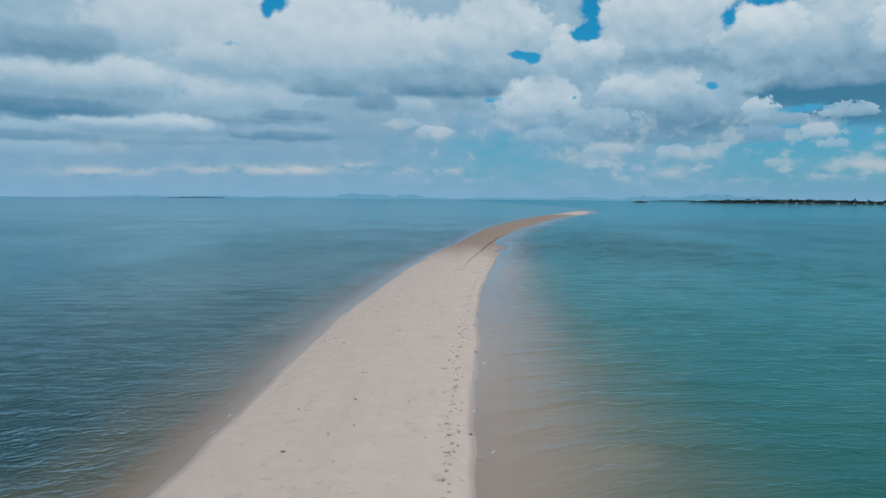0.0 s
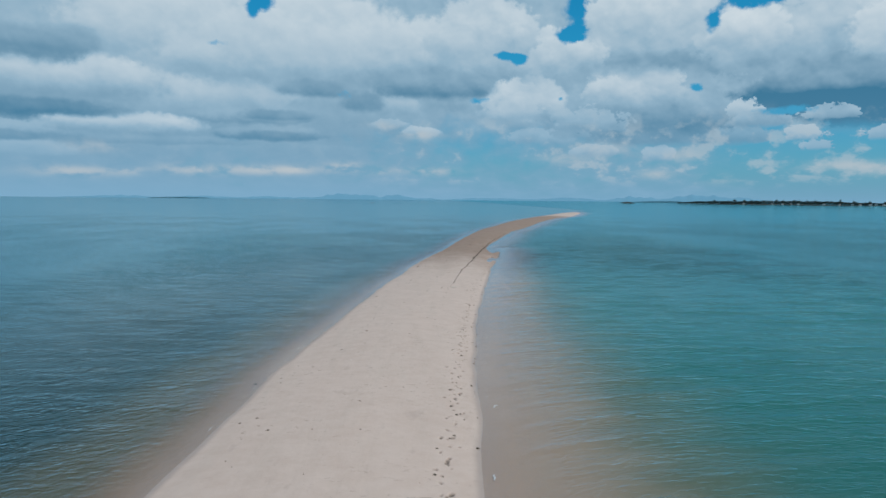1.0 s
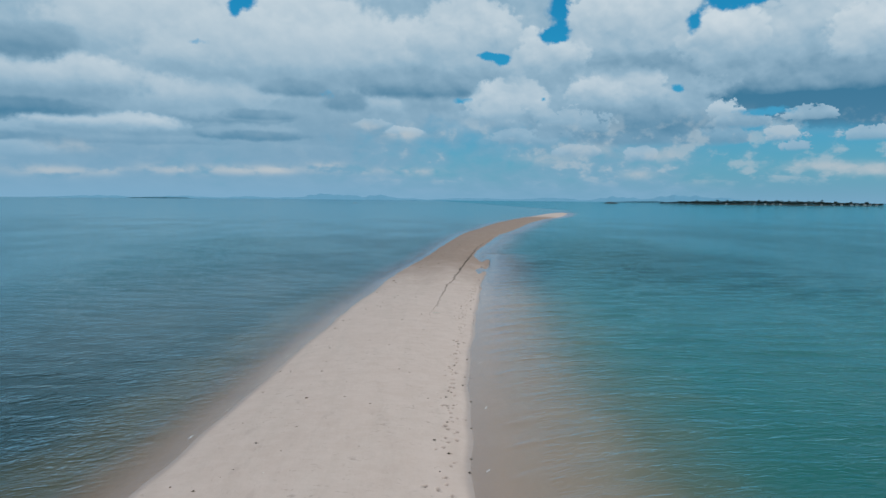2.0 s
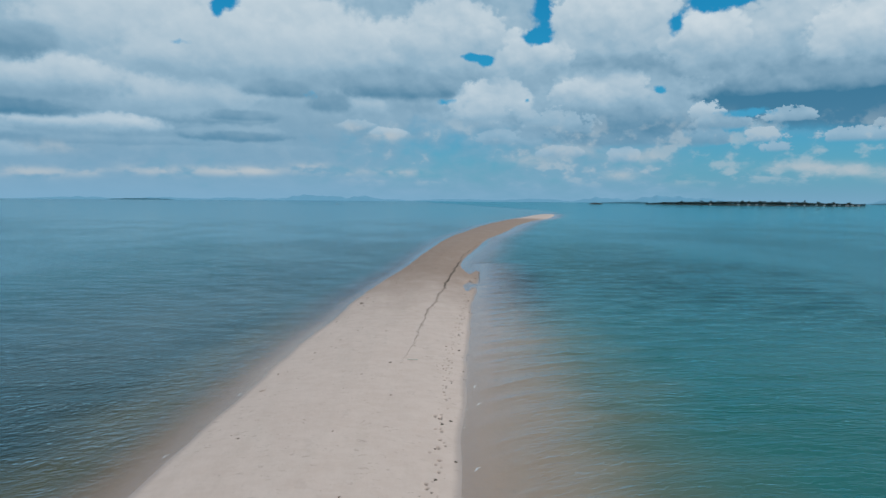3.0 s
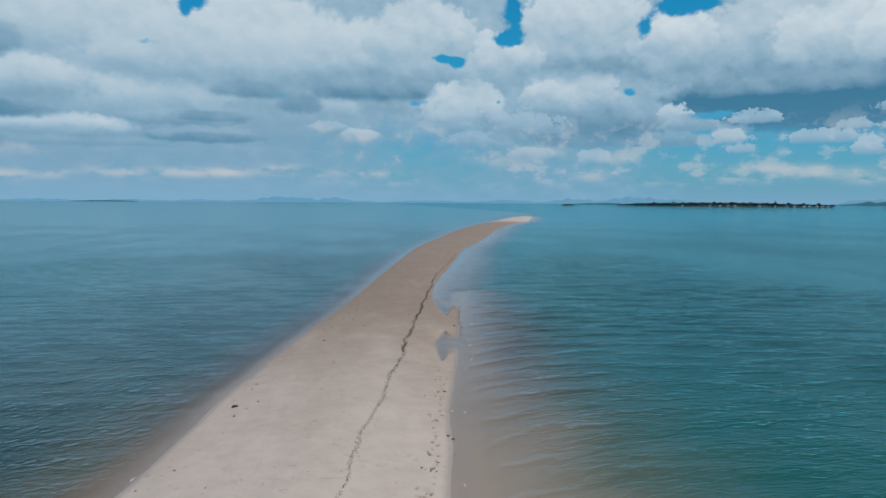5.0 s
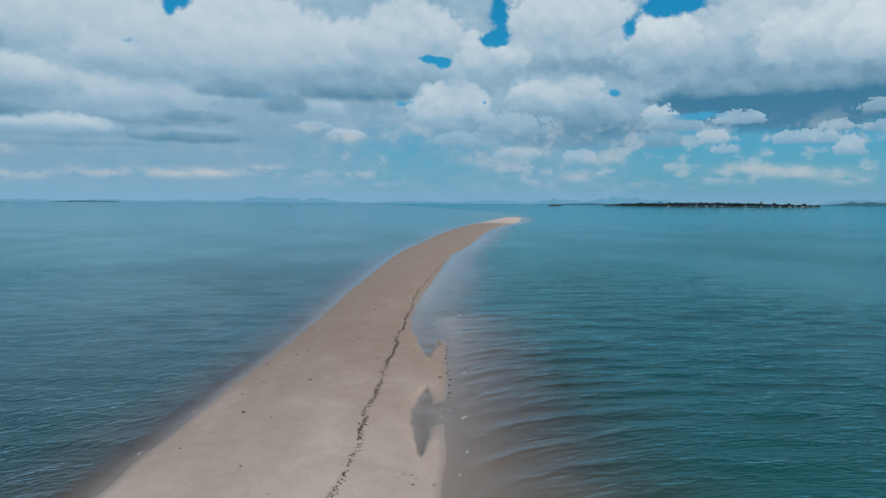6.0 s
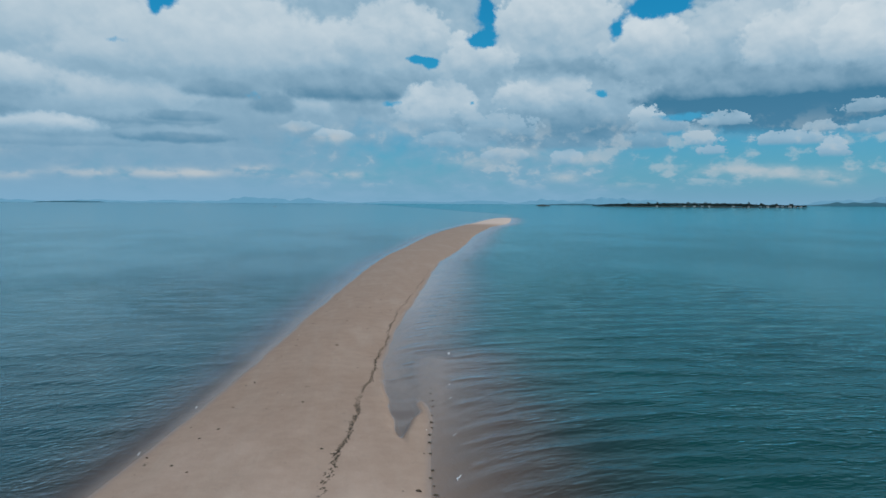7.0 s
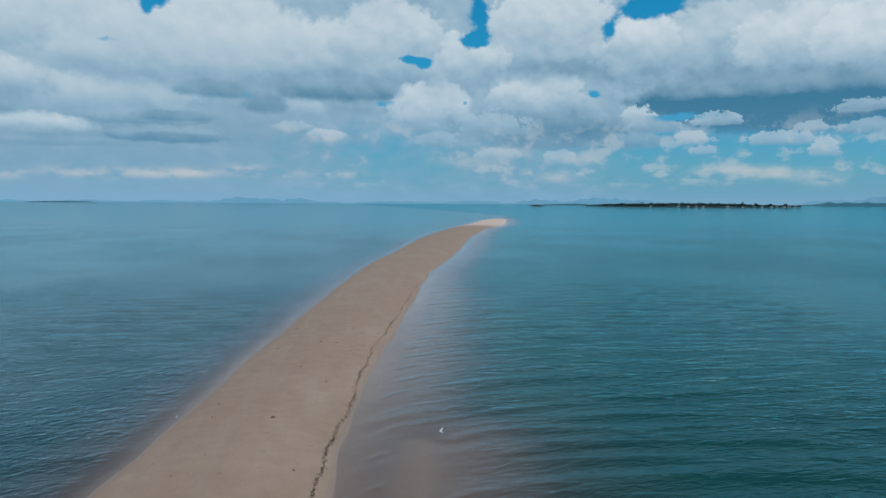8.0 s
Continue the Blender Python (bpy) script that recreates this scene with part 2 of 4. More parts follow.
tuft = w.math("ADD", w.noise(ball, 0.5, 5, 0.55), w.math("MULTIPLY", w.math("SUBTRACT", veil, 0.5), 0.35))
tuft = w.math("MULTIPLY", w.step(tuft, 0.53, 0.66), w.math("MULTIPLY", w.step(el, 0.8, 2.2), w.math("MULTIPLY", w.step(el, 7.5, 4.5), w.step(az, -9.0, 3.0, 0.12, 1.0))))
air = w.mix(w.math("MULTIPLY", tuft, 0.5), air, (0.44, 0.53, 0.59))
air = w.mix(w.math("MULTIPLY", w.math("MULTIPLY", puffs, w.step(fluff, 0.3, 0.55)), 1.35, clamp=True), air, (0.46, 0.53, 0.58))
back = w.node("ShaderNodeBackground")
w.put(back.inputs[0], air)
back.inputs[1].default_value = 1.0
w.put(w.node("ShaderNodeOutputWorld").inputs[0], back.outputs[0])

lamp = new("sun", bpy.data.lights.new("sun", "SUN"))
lamp.data.energy, lamp.data.angle, lamp.data.color = 2.8, radians(0.53), (1.0, 0.94, 0.86)
sa, se = radians(SUN_AZ), radians(SUN_EL)
lamp.matrix_world = look((500 * math.sin(sa) * math.cos(se), 500 * math.cos(sa) * math.cos(se), 500 * math.sin(se)), (0, 0, 0))


# ------------------------------------------------------------ materials
def material(name):
    m = bpy.data.materials.new(name)
    m.use_nodes = True
    return m, Tree(m.node_tree)


def finish(t, shader):
    t.put(t.node("ShaderNodeOutputMaterial").inputs[0], shader)


def principled(t, colour, rough, normal=None, metal=0.0):
    n = t.node("ShaderNodeBsdfPrincipled")
    t.put(n.inputs["Base Color"], (*colour, 1) if isinstance(colour, tuple) else colour)
    t.put(n.inputs["Roughness"], rough)
    t.put(n.inputs["Metallic"], metal)
    t.put(n.inputs["Normal"], normal)
    return n.outputs[0]


def simple(name, colour, dark, rough, scale, bump=0.0):
    """A rough natural surface whose colour wanders between two tones, from thing to thing and over each."""
    m, t = material(name)
    where = t.node("ShaderNodeNewGeometry").outputs["Position"]
    tone = t.noise(where, scale, 5, 0.6)
    each = t.node("ShaderNodeObjectInfo").outputs["Random"]
    island = t.node("ShaderNodeNewGeometry").outputs["Random Per Island"]
    fac = t.math("ADD", t.math("MULTIPLY", tone, 0.6), t.math("MULTIPLY", t.math("ADD", each, island), 0.25), clamp=True)
    normal = t.bump(tone, 0.6, bump) if bump else None
    finish(t, principled(t, t.mix(fac, dark, colour), rough, normal))
    return m


def sand_material():
    m, t = material("sand")
    where = t.node("ShaderNodeNewGeometry").outputs["Position"]
    x, y, z = t.xyz(where)
    grain = t.noise(where, 55.0, 4, 0.7)
    mottle = t.noise(where, 1.3, 6, 0.62)
    patch = t.noise(t.vec("MULTIPLY", where, (1.0, 0.45, 1.0)), 0.33, 4, 0.55)
    streak = t.noise(t.vec("MULTIPLY", where, (1.6, 0.16, 1.0)), 0.8, 4, 0.6)
    # pale dry sand, browner along the middle of the bar, pale again at its far tip
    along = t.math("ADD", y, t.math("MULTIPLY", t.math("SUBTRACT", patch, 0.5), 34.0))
    # the brown stands for a cloud's shade, put into the sand's colour
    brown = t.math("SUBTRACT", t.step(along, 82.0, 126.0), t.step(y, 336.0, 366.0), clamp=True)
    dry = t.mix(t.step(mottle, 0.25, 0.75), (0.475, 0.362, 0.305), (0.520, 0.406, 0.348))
    shaded_sand = t.mix(t.step(mottle, 0.25, 0.75), (0.222, 0.143, 0.102), (0.262, 0.174, 0.127))
    colour = t.mix(t.math("MULTIPLY", brown, 0.95), dry, shaded_sand)
    colour = t.mix(t.math("MULTIPLY", t.step(streak, 0.45, 0.75), 0.18), colour, (0.34, 0.275, 0.225))
    colour = t.mix(t.step(patch, 0.45, 0.8, 0.0, 0.14), colour, (0.50, 0.42, 0.36))
    # sand soaked by the swash, and sand under water, with that painted shade too
    edge = t.math("ADD", z, t.math("MULTIPLY", t.math("SUBTRACT", patch, 0.5), 0.05))
    soaked = t.step(edge, 0.055, 0.005)
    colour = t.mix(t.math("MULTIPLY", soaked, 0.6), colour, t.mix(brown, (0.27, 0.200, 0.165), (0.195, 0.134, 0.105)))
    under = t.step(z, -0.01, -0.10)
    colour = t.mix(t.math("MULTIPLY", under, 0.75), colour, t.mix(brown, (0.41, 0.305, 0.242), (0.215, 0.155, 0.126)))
    # footprint dents are coloured nearly black inside
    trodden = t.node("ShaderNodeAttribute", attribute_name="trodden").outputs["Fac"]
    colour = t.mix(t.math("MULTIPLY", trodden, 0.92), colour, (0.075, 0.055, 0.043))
    smudge = t.step(t.noise(t.vec("MULTIPLY", where, (1.5, 0.7, 1.0)), 1.15, 3, 0.6), 0.60, 0.74)
    colour = t.mix(t.math("MULTIPLY", smudge, 0.15), colour, (0.20, 0.155, 0.13))
    scuff = t.step(t.noise(t.vec("MULTIPLY", where, (1.0, 1.5, 1.0)), 2.6, 4, 0.65, distortion=0.6), 0.60, 0.68)
    scuff = t.math("MULTIPLY", scuff, t.step(patch, 0.42, 0.6))
    colour = t.mix(t.math("MULTIPLY", scuff, 0.36), colour, (0.17, 0.125, 0.10))
    speck = t.step(t.noise(where, 9.0, 2, 0.5), 0.72, 0.77)
    colour = t.mix(t.math("MULTIPLY", speck, 0.45), colour, (0.20, 0.16, 0.13))
    colour = t.mix(t.math("MULTIPLY", t.math("SUBTRACT", grain, 0.5), 0.35), colour, (0.60, 0.54, 0.48))
    rough = t.math("SUBTRACT", 0.95, t.math("MULTIPLY", soaked, 0.55))
    dents = t.noise(t.vec("MULTIPLY", where, (1.2, 0.65, 1.0)), 2.6, 3, 0.6)
    normal = t.bump(grain, 0.35, 0.01, t.bump(mottle, 0.5, 0.008, t.bump(t.math("SUBTRACT", dents, t.math("MULTIPLY", scuff, 0.35)), 0.5, 0.04)))
    finish(t, principled(t, colour, rough, normal))
    return m


def water_material():
    m, t = material("sea_water")
    where = t.node("ShaderNodeNewGeometry").outputs["Position"]
    x, y, z = t.xyz(where)
    depth = t.node("ShaderNodeAttribute", attribute_name="depth").outputs["Fac"]
    side = t.node("ShaderNodeAttribute", attribute_name="lee").outputs["Fac"]
    bend = t.node("ShaderNodeAttribute", attribute_name="bend").outputs["Fac"]
    drift = t.noise(t.vec("MULTIPLY", where, (0.6, 0.25, 1)), 0.05, 4, 0.55)
    # body of the water: sandy shallows, olive slope, green lagoon on one side, slate on the other, blue further off
    patchy = t.math("SUBTRACT", t.noise(t.vec("MULTIPLY", where, (0.7, 1.0, 1.0)), 0.3, 4, 0.5), 0.5)
    fade = t.math("ADD", depth, t.math("MULTIPLY", patchy, t.math("MULTIPLY", depth, 0.7)))
    # a cloud's shade is put into the water colours, in bands along y
    cloud_shade = t.step(y, 80.0, 110.0)
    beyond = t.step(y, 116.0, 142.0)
    sandy = t.mix(cloud_shade, t.mix(side, (0.300, 0.208, 0.138), (0.400, 0.300, 0.226)), t.mix(side, (0.110, 0.079, 0.064), (0.112, 0.080, 0.068)))
    olive = t.mix(cloud_shade, t.mix(side, (0.088, 0.086, 0.050), (0.112, 0.122, 0.080)), t.mix(side, (0.034, 0.042, 0.040), (0.019, 0.026, 0.022)))
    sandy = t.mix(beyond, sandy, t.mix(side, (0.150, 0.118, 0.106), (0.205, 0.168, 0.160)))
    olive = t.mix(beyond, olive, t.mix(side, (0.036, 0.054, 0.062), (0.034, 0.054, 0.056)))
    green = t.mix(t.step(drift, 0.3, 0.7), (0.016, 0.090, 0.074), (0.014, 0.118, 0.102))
    # lagoon green darkened along y with the same painted shade
    shaded_green = t.mix(t.step(drift, 0.3, 0.7), (0.001, 0.030, 0.027), (0.002, 0.044, 0.042))
    green = t.mix(t.step(y, 50.0, 118.0), green, shaded_green)
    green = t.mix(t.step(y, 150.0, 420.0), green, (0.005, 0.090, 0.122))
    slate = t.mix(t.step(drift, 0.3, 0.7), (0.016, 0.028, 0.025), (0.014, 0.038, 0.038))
    # slate carries the painted cloud shade from here on too
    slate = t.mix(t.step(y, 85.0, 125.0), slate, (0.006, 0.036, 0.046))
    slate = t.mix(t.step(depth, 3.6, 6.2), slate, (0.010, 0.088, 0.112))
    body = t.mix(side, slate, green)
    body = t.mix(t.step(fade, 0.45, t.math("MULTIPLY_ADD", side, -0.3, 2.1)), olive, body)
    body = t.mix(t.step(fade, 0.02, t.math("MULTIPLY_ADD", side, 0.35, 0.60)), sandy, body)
    thick = t.math("SUBTRACT", 1.0, t.math("POWER", 2.718, t.math("MULTIPLY", t.math("ADD", depth, 0.04), -2.6)), clamp=True)

    # the wind's waves: long crests in the lagoon, a short slanting chop on the open side
    bent = t.join(x, t.math("ADD", y, bend), z)
    slant = t.math("MULTIPLY", t.math("MULTIPLY", x, -0.38), t.math("SUBTRACT", 1.0, side))
    bent = t.vec("ADD", bent, t.join(0.0, slant, 0.0))
    ripple = t.vec("MULTIPLY", bent, t.join(t.math("MULTIPLY_ADD", side, -0.40, 0.82), 1.0, 1.0))
    paws = t.step(t.noise(t.vec("MULTIPLY", where, (1.0, 0.5, 1.0)), 0.045, 5, 0.6), 0.36, 0.62, 0.55, 1.15)
    paws = t.math("MULTIPLY", paws, t.math("ADD", t.step(y, 130.0, 450.0, 1.0, 0.35), t.step(y, 1300.0, 2600.0, 0.0, 0.9)))
    paws = t.math("MULTIPLY", paws, t.step(depth, 0.02, t.math("MULTIPLY_ADD", side, 0.2, 0.40), 0.14, 1.0))

    def leaning(scale, lean):
        """Waves with a steep face on one side and a long back on the other."""
        first = t.noise(ripple, scale, 2, 0.5, distortion=0.4)
        return t.noise(t.vec("MULTIPLY_ADD", t.join(0.0, first, 0.0), (0.0, lean, 0.0), ripple), scale, 2, 0.55, distortion=0.4)

    swell = t.math("MULTIPLY", leaning(0.62, 0.9), paws)
    peaks = t.math("SUBTRACT", 1.0, t.math("ABSOLUTE", t.math("MULTIPLY_ADD", leaning(1.5, 0.45), 4.0, -2.0)))
    chop = t.math("MULTIPLY", t.math("MULTIPLY_ADD", peaks, 0.24, leaning(2.6, 0.30)), paws)
    fine = t.math("MULTIPLY", t.noise(t.vec("MULTIPLY", bent, t.join(t.math("MULTIPLY_ADD", side, -0.35, 0.75), 1.0, 1.0)), 5.6, 3, 0.6), paws)
    # small waves that wrap round the bar and break in its shallows
    phase = t.math("MULTIPLY_ADD", t.noise(where, 0.35, 2, 0.5), 4.0, t.math("MULTIPLY", t.math("ADD", y, bend), 2.6))
    crest = t.math("POWER", t.math("MULTIPLY_ADD", t.math("SINE", phase), 0.5, 0.5), 7.0)
    crest = t.math("MULTIPLY", crest, t.step(t.noise(where, 0.5, 2, 0.5), 0.35, 0.6, 0.15, 1.0))
    crest = t.math("MULTIPLY", crest, t.math("MULTIPLY", t.step(bend, 0.2, 0.9), t.step(depth, 0.05, 0.2)))
    crest = t.math("MULTIPLY", crest, t.step(y, 60.0, 104.0, 0.55, 1.0))
    normal = t.bump(crest, 0.9, 0.055)
    normal = t.bump(swell, 0.9, 0.10, normal)
    normal = t.bump(chop, 0.9, 0.085, normal)
    normal = t.bump(fine, 0.9, 0.048, normal)
    clear = t.node("ShaderNodeBsdfTransparent")
    clear.inputs[0].default_value = (0.93, 0.94, 0.93, 1)
    bulk = t.node("ShaderNodeBsdfDiffuse")
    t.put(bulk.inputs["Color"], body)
    inside = t.node("ShaderNodeMixShader")
    t.put(inside.inputs[0], thick)
    t.put(inside.inputs[1], clear.outputs[0])
    t.put(inside.inputs[2], bulk.outputs[0])
    gloss = t.node("ShaderNodeBsdfGlossy")
    gloss.inputs["Roughness"].default_value = 0.06
    t.put(gloss.inputs["Color"], t.mix(t.step(depth, 0.1, t.math("MULTIPLY_ADD", side, -0.7, 2.0)), (1.0, 0.96, 1.0), t.mix(side, (0.80, 0.97, 1.0), (0.58, 0.94, 1.0))))
    t.put(gloss.inputs["Normal"], normal)
    fresnel = t.node("ShaderNodeFresnel")
    fresnel.inputs["IOR"].default_value = 1.333
    t.put(fresnel.inputs["Normal"], normal)
    # waves hide one another at a grazing look, so that a ruffled sea never mirrors fully
    shine = t.math("MULTIPLY", t.math("POWER", t.math("MINIMUM", fresnel.outputs[0], 0.64), 1.25), t.math("MULTIPLY_ADD", side, -0.08, 1.32))
    top = t.node("ShaderNodeMixShader")
    t.put(top.inputs[0], shine)
    t.put(top.inputs[1], inside.outputs[0])
    t.put(top.inputs[2], gloss.outputs[0])
    finish(t, top.outputs[0])
    return m


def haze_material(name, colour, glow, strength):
    """Far-off land, with the air's haze painted into its colour and glow."""
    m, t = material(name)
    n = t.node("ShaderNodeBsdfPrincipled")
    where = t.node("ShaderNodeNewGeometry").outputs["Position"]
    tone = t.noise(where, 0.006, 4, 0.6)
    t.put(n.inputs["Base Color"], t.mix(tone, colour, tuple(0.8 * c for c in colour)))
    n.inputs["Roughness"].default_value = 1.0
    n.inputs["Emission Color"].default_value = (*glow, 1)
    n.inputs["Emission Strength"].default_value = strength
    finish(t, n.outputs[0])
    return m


SAND = sand_material()
WATER = water_material()
WEED = simple("dried_seaweed", (0.10, 0.075, 0.05), (0.03, 0.024, 0.018), 0.9, 9.0, 0.01)
LEAF = simple("dead_leaf", (0.16, 0.10, 0.06), (0.05, 0.033, 0.02), 0.8, 12.0, 0.004)
WOOD = simple("driftwood", (0.24, 0.18, 0.13), (0.09, 0.065, 0.045), 0.9, 14.0, 0.006)
SHELL = simple("bleached_shell", (0.66, 0.61, 0.54), (0.5, 0.45, 0.39), 0.55, 20.0, 0.004)
PEBBLE = simple("dark_pebble", (0.12, 0.105, 0.09), (0.05, 0.045, 0.04), 0.7, 18.0, 0.004)
FOAM = simple("foam", (0.66, 0.67, 0.69), (0.42, 0.44, 0.46), 0.6, 16.0, 0.01)
GROVE = simple("tree_foliage", (0.022, 0.050, 0.042), (0.008, 0.022, 0.020), 0.9, 0.08)
BARK = simple("bark", (0.12, 0.10, 0.08), (0.06, 0.05, 0.04), 0.9, 1.0)
COAST = simple("coast_scrub", (0.035, 0.045, 0.038), (0.014, 0.022, 0.022), 0.95, 0.05)
PLASTER = simple("white_plaster", (0.72, 0.70, 0.66), (0.5, 0.48, 0.45), 0.8, 0.4)
ROOFING = simple("rusty_sheet_roof", (0.22, 0.21, 0.20), (0.10, 0.085, 0.08), 0.6, 0.5)
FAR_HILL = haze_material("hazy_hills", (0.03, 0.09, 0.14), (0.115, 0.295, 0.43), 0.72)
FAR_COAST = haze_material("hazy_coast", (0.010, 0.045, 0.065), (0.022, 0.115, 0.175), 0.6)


# ------------------------------------------------------------ plan of the sandbar
STATIONS = np.arange(-60.0, 560.0, 0.5)


def shore(ys, xs, wobble, seed):
    """A smooth shoreline x(y) through a few stations, with small scallops."""
    line = np.interp(STATIONS, ys, xs)
    kernel = np.exp(-0.5 * (np.arange(-8, 9) * 0.5 / 0.9) ** 2)
    line = np.convolve(np.pad(line, 8, mode="edge"), kernel / kernel.sum(), "valid")
    rng = np.random.RandomState(seed)
    for k in range(7):
        line = line + wobble / (k + 1) ** 0.7 * np.sin(STATIONS * (0.16 + 0.23 * k) + rng.uniform(0, 6.28))
    return line


LEFT_Y = [-60, 0, 18, 32, 47, 60, 72, 81, 90, 100, 107, 115, 128, 145, 162, 186, 205, 226, 265, 300, 350, 377, 430, 470, 560]
LEFT_X = [-8.5, -7.9, -7.8, -7.5, -6.9, -5.9, -4.85, -3.9, -2.7, -1.8, -0.85, 0.5, 2.7, 4.8, 7.4, 10.9, 14.4, 19.2, 27.5, 36.5, 51, 60, 76, 89, 116]
RIGHT_Y = [-60, 0, 18, 25, 34, 48, 59, 72, 84, 97, 105, 109, 112, 117, 121, 123.4, 125.6, 131, 138, 144, 151.6, 160, 171, 192, 213, 233, 275, 330, 357, 377, 430, 470, 560]
RIGHT_X = [0, 0.7, 0.95, 1.2, 1.7, 2.4, 3.2, 4.5, 5.85, 7.5, 8.7, 9.3, 9.6, 10.25, 10.7, 10.85, 9.25, 9.55, 10.6, 11.65, 13.05, 14.65, 16.8, 20.8, 26.8, 31.6, 41.5, 57, 68, 74.5, 88, 98, 124]
LEFT_LINE = shore(LEFT_Y, LEFT_X, 0.05, 3)
RIGHT_LINE = shore(RIGHT_Y, RIGHT_X, 0.06, 5)
TRAIL_Y = [-20, 19, 25.4, 34.4, 43.6, 59.3, 75, 81, 84, 88.4, 93.6, 102.2, 125]
TRAIL_X = [-0.5, 0.13, 0.36, 0.74, 1.27, 2.42, 3.94, 4.8, 5.22, 5.75, 6.53, 7.6, 9.4]
WRACK_Y = [70, 74, 81, 84, 90, 96, 105, 112.3, 117, 128, 137, 142, 147, 157, 170, 180, 200]
WRACK_X = [1.2, 1.65, 2.5, 2.9, 3.5, 4.45, 5.75, 6.65, 7.4, 8.8, 10.1, 10.7, 11.5, 13.6, 16.05, 17.9, 21.9]


def left_edge(y):
    return np.interp(y, STATIONS, LEFT_LINE)


def right_edge(y):
    return np.interp(y, STATIONS, RIGHT_LINE)


def ease(v, lo, hi):
    s = np.clip((v - lo) / (hi - lo), 0, 1)
    return s * s * (3 - 2 * s)


def lumps(x, y, size, seed):
    """Cheap smooth unevenness, about -1 to 1."""
    rng = np.random.RandomState(seed)
    total = 0.0
    for k in range(9):
        a, f, p = rng.uniform(0, 3.14), rng.uniform(0.5, 2.2) / size, rng.uniform(0, 6.28)
        total = total + np.sin((x * math.cos(a) + y * math.sin(a)) * f * 2 + p + 1.3 * np.sin(y * f * 0.7 + p))
    return total / 4.5


def from_segment(x, y, ax, ay, bx, by):
    s = np.clip(((x - ax) * (bx - ax) + (y - ay) * (by - ay)) / ((bx - ax) ** 2 + (by - ay) ** 2), 0, 1)
    return np.hypot(x - ax - s * (bx - ax), y - ay - s * (by - ay))


def ground_height(x, y):
    """Height of sand and sea floor above the water level."""
    xl, xr = left_edge(y), right_edge(y)
    lean = 1 / np.sqrt(1 + np.interp(y, [100, 180, 300, 460], [0.01, 0.03, 0.08, 0.08]))
    dl, dr = (x - xl) * lean, (xr - x) * lean
    d = np.minimum(dl, dr)
    inside = 0.42 * (1 - np.exp(-np.maximum(d, 0) / 2.4)) + 0.006 * lumps(x, y, 3.0, 11) * np.clip(d, 0, 1)
    off_l, off_r = np.maximum(-dl, 0), np.maximum(-dr, 0)
    deep = 3.0 + 0.5 * lumps(x, y, 60.0, 12)
    sea_l = -deep * (1 - np.exp(-((off_l / np.interp(y, [80, 100, 120, 150], [7.2, 5.6, 4.7, 5.6])) ** 1.6))) - 0.07 * off_l
    sea_r = -0.7 * deep * (1 - np.exp(-((off_r / 12.0) ** 1.5))) - 0.055 * off_r
    h = np.where(d >= 0, inside, np.where(dl < 0, sea_l, sea_r))
    # a thin spit beside a shallow inlet, going on under the surface
    bank = np.minimum(from_segment(x, y, 10.9, 121.5, 11.55, 127.5), from_segment(x, y, 11.55, 127.5, 12.2, 131.2))
    bank = -0.014 - 0.2 * np.maximum(bank - 0.38, 0) - 0.03 * ease(y, 130.0, 133.0)
    h = np.maximum(h, bank + 0.006 * lumps(x, y, 0.9, 13))
    from_bar = x - np.interp(y, [117.5, 119.4, 122.7, 126], [9.42, 9.18, 9.1, 9.25]) - 0.05 * np.sin(2.2 * y)
    from_spit = x - np.interp(y, [117.5, 119.8, 121.4, 124, 127], [9.5, 9.85, 10.42, 10.62, 10.95]) - 0.06 * np.sin(3.1 * y + 1)
    inlet = ease(from_bar, -0.12, 0.3) * (1 - ease(from_spit, -0.3, 0.12)) * ease(y, 117.2, 118.8) * (y < 127)
    h = np.where(h > -0.08, h * (1 - inlet) - 0.08 * inlet, h)
    # a tide pool with its outlet
    half = np.interp(y, [103.4, 105.5, 108.4, 109.8, 112.4], [0.03, 0.3, 0.85, 0.6, 0.02]) * (1 + 0.12 * np.sin(3.7 * y))
    middle = np.interp(y, [103.4, 108.6, 112.4], [7.65, 8.25, 8.75])
    pool = np.exp(-((x - middle) / half) ** 2) * ease(y, 103.2, 104.5) * (1 - ease(y, 111.8, 112.4))
    strait = np.exp(-((y - 109.2 - 0.15 * np.sin(3 * x)) / 0.85) ** 2) * ease(x, 7.9, 8.5)
    wet = np.maximum(pool, strait) * (x < 12)
    h = np.where(h > -0.05, h * (1 - wet) - 0.06 * wet, h)
    # the bar sinks away beyond its tip
    return h - 1.6 * ease(y, 448, 530) - 1.0 * (1 - ease(y, -400, -60))


# ------------------------------------------------------------ meshes
def mesh_from_grid(name, X, Y, Z, mat):
    rows, cols = X.shape
    me = bpy.data.meshes.new(name)
    co = np.stack([X, Y, Z], -1).reshape(-1, 3)
    i = (np.arange(rows - 1)[:, None] * cols + np.arange(cols - 1)[None, :]).reshape(-1)
    quads = np.stack([i, i + 1, i + cols + 1, i + cols], -1)
    me.vertices.add(len(co))
    me.vertices.foreach_set("co", co.ravel())
    me.loops.add(quads.size)
    me.loops.foreach_set("vertex_index", quads.ravel())
    me.polygons.add(len(quads))
    me.polygons.foreach_set("loop_start", np.arange(0, quads.size, 4))
    me.polygons.foreach_set("use_smooth", np.ones(len(quads), bool))
    me.update(calc_edges=True)
    me.validate()
    me.materials.append(mat)
    return me


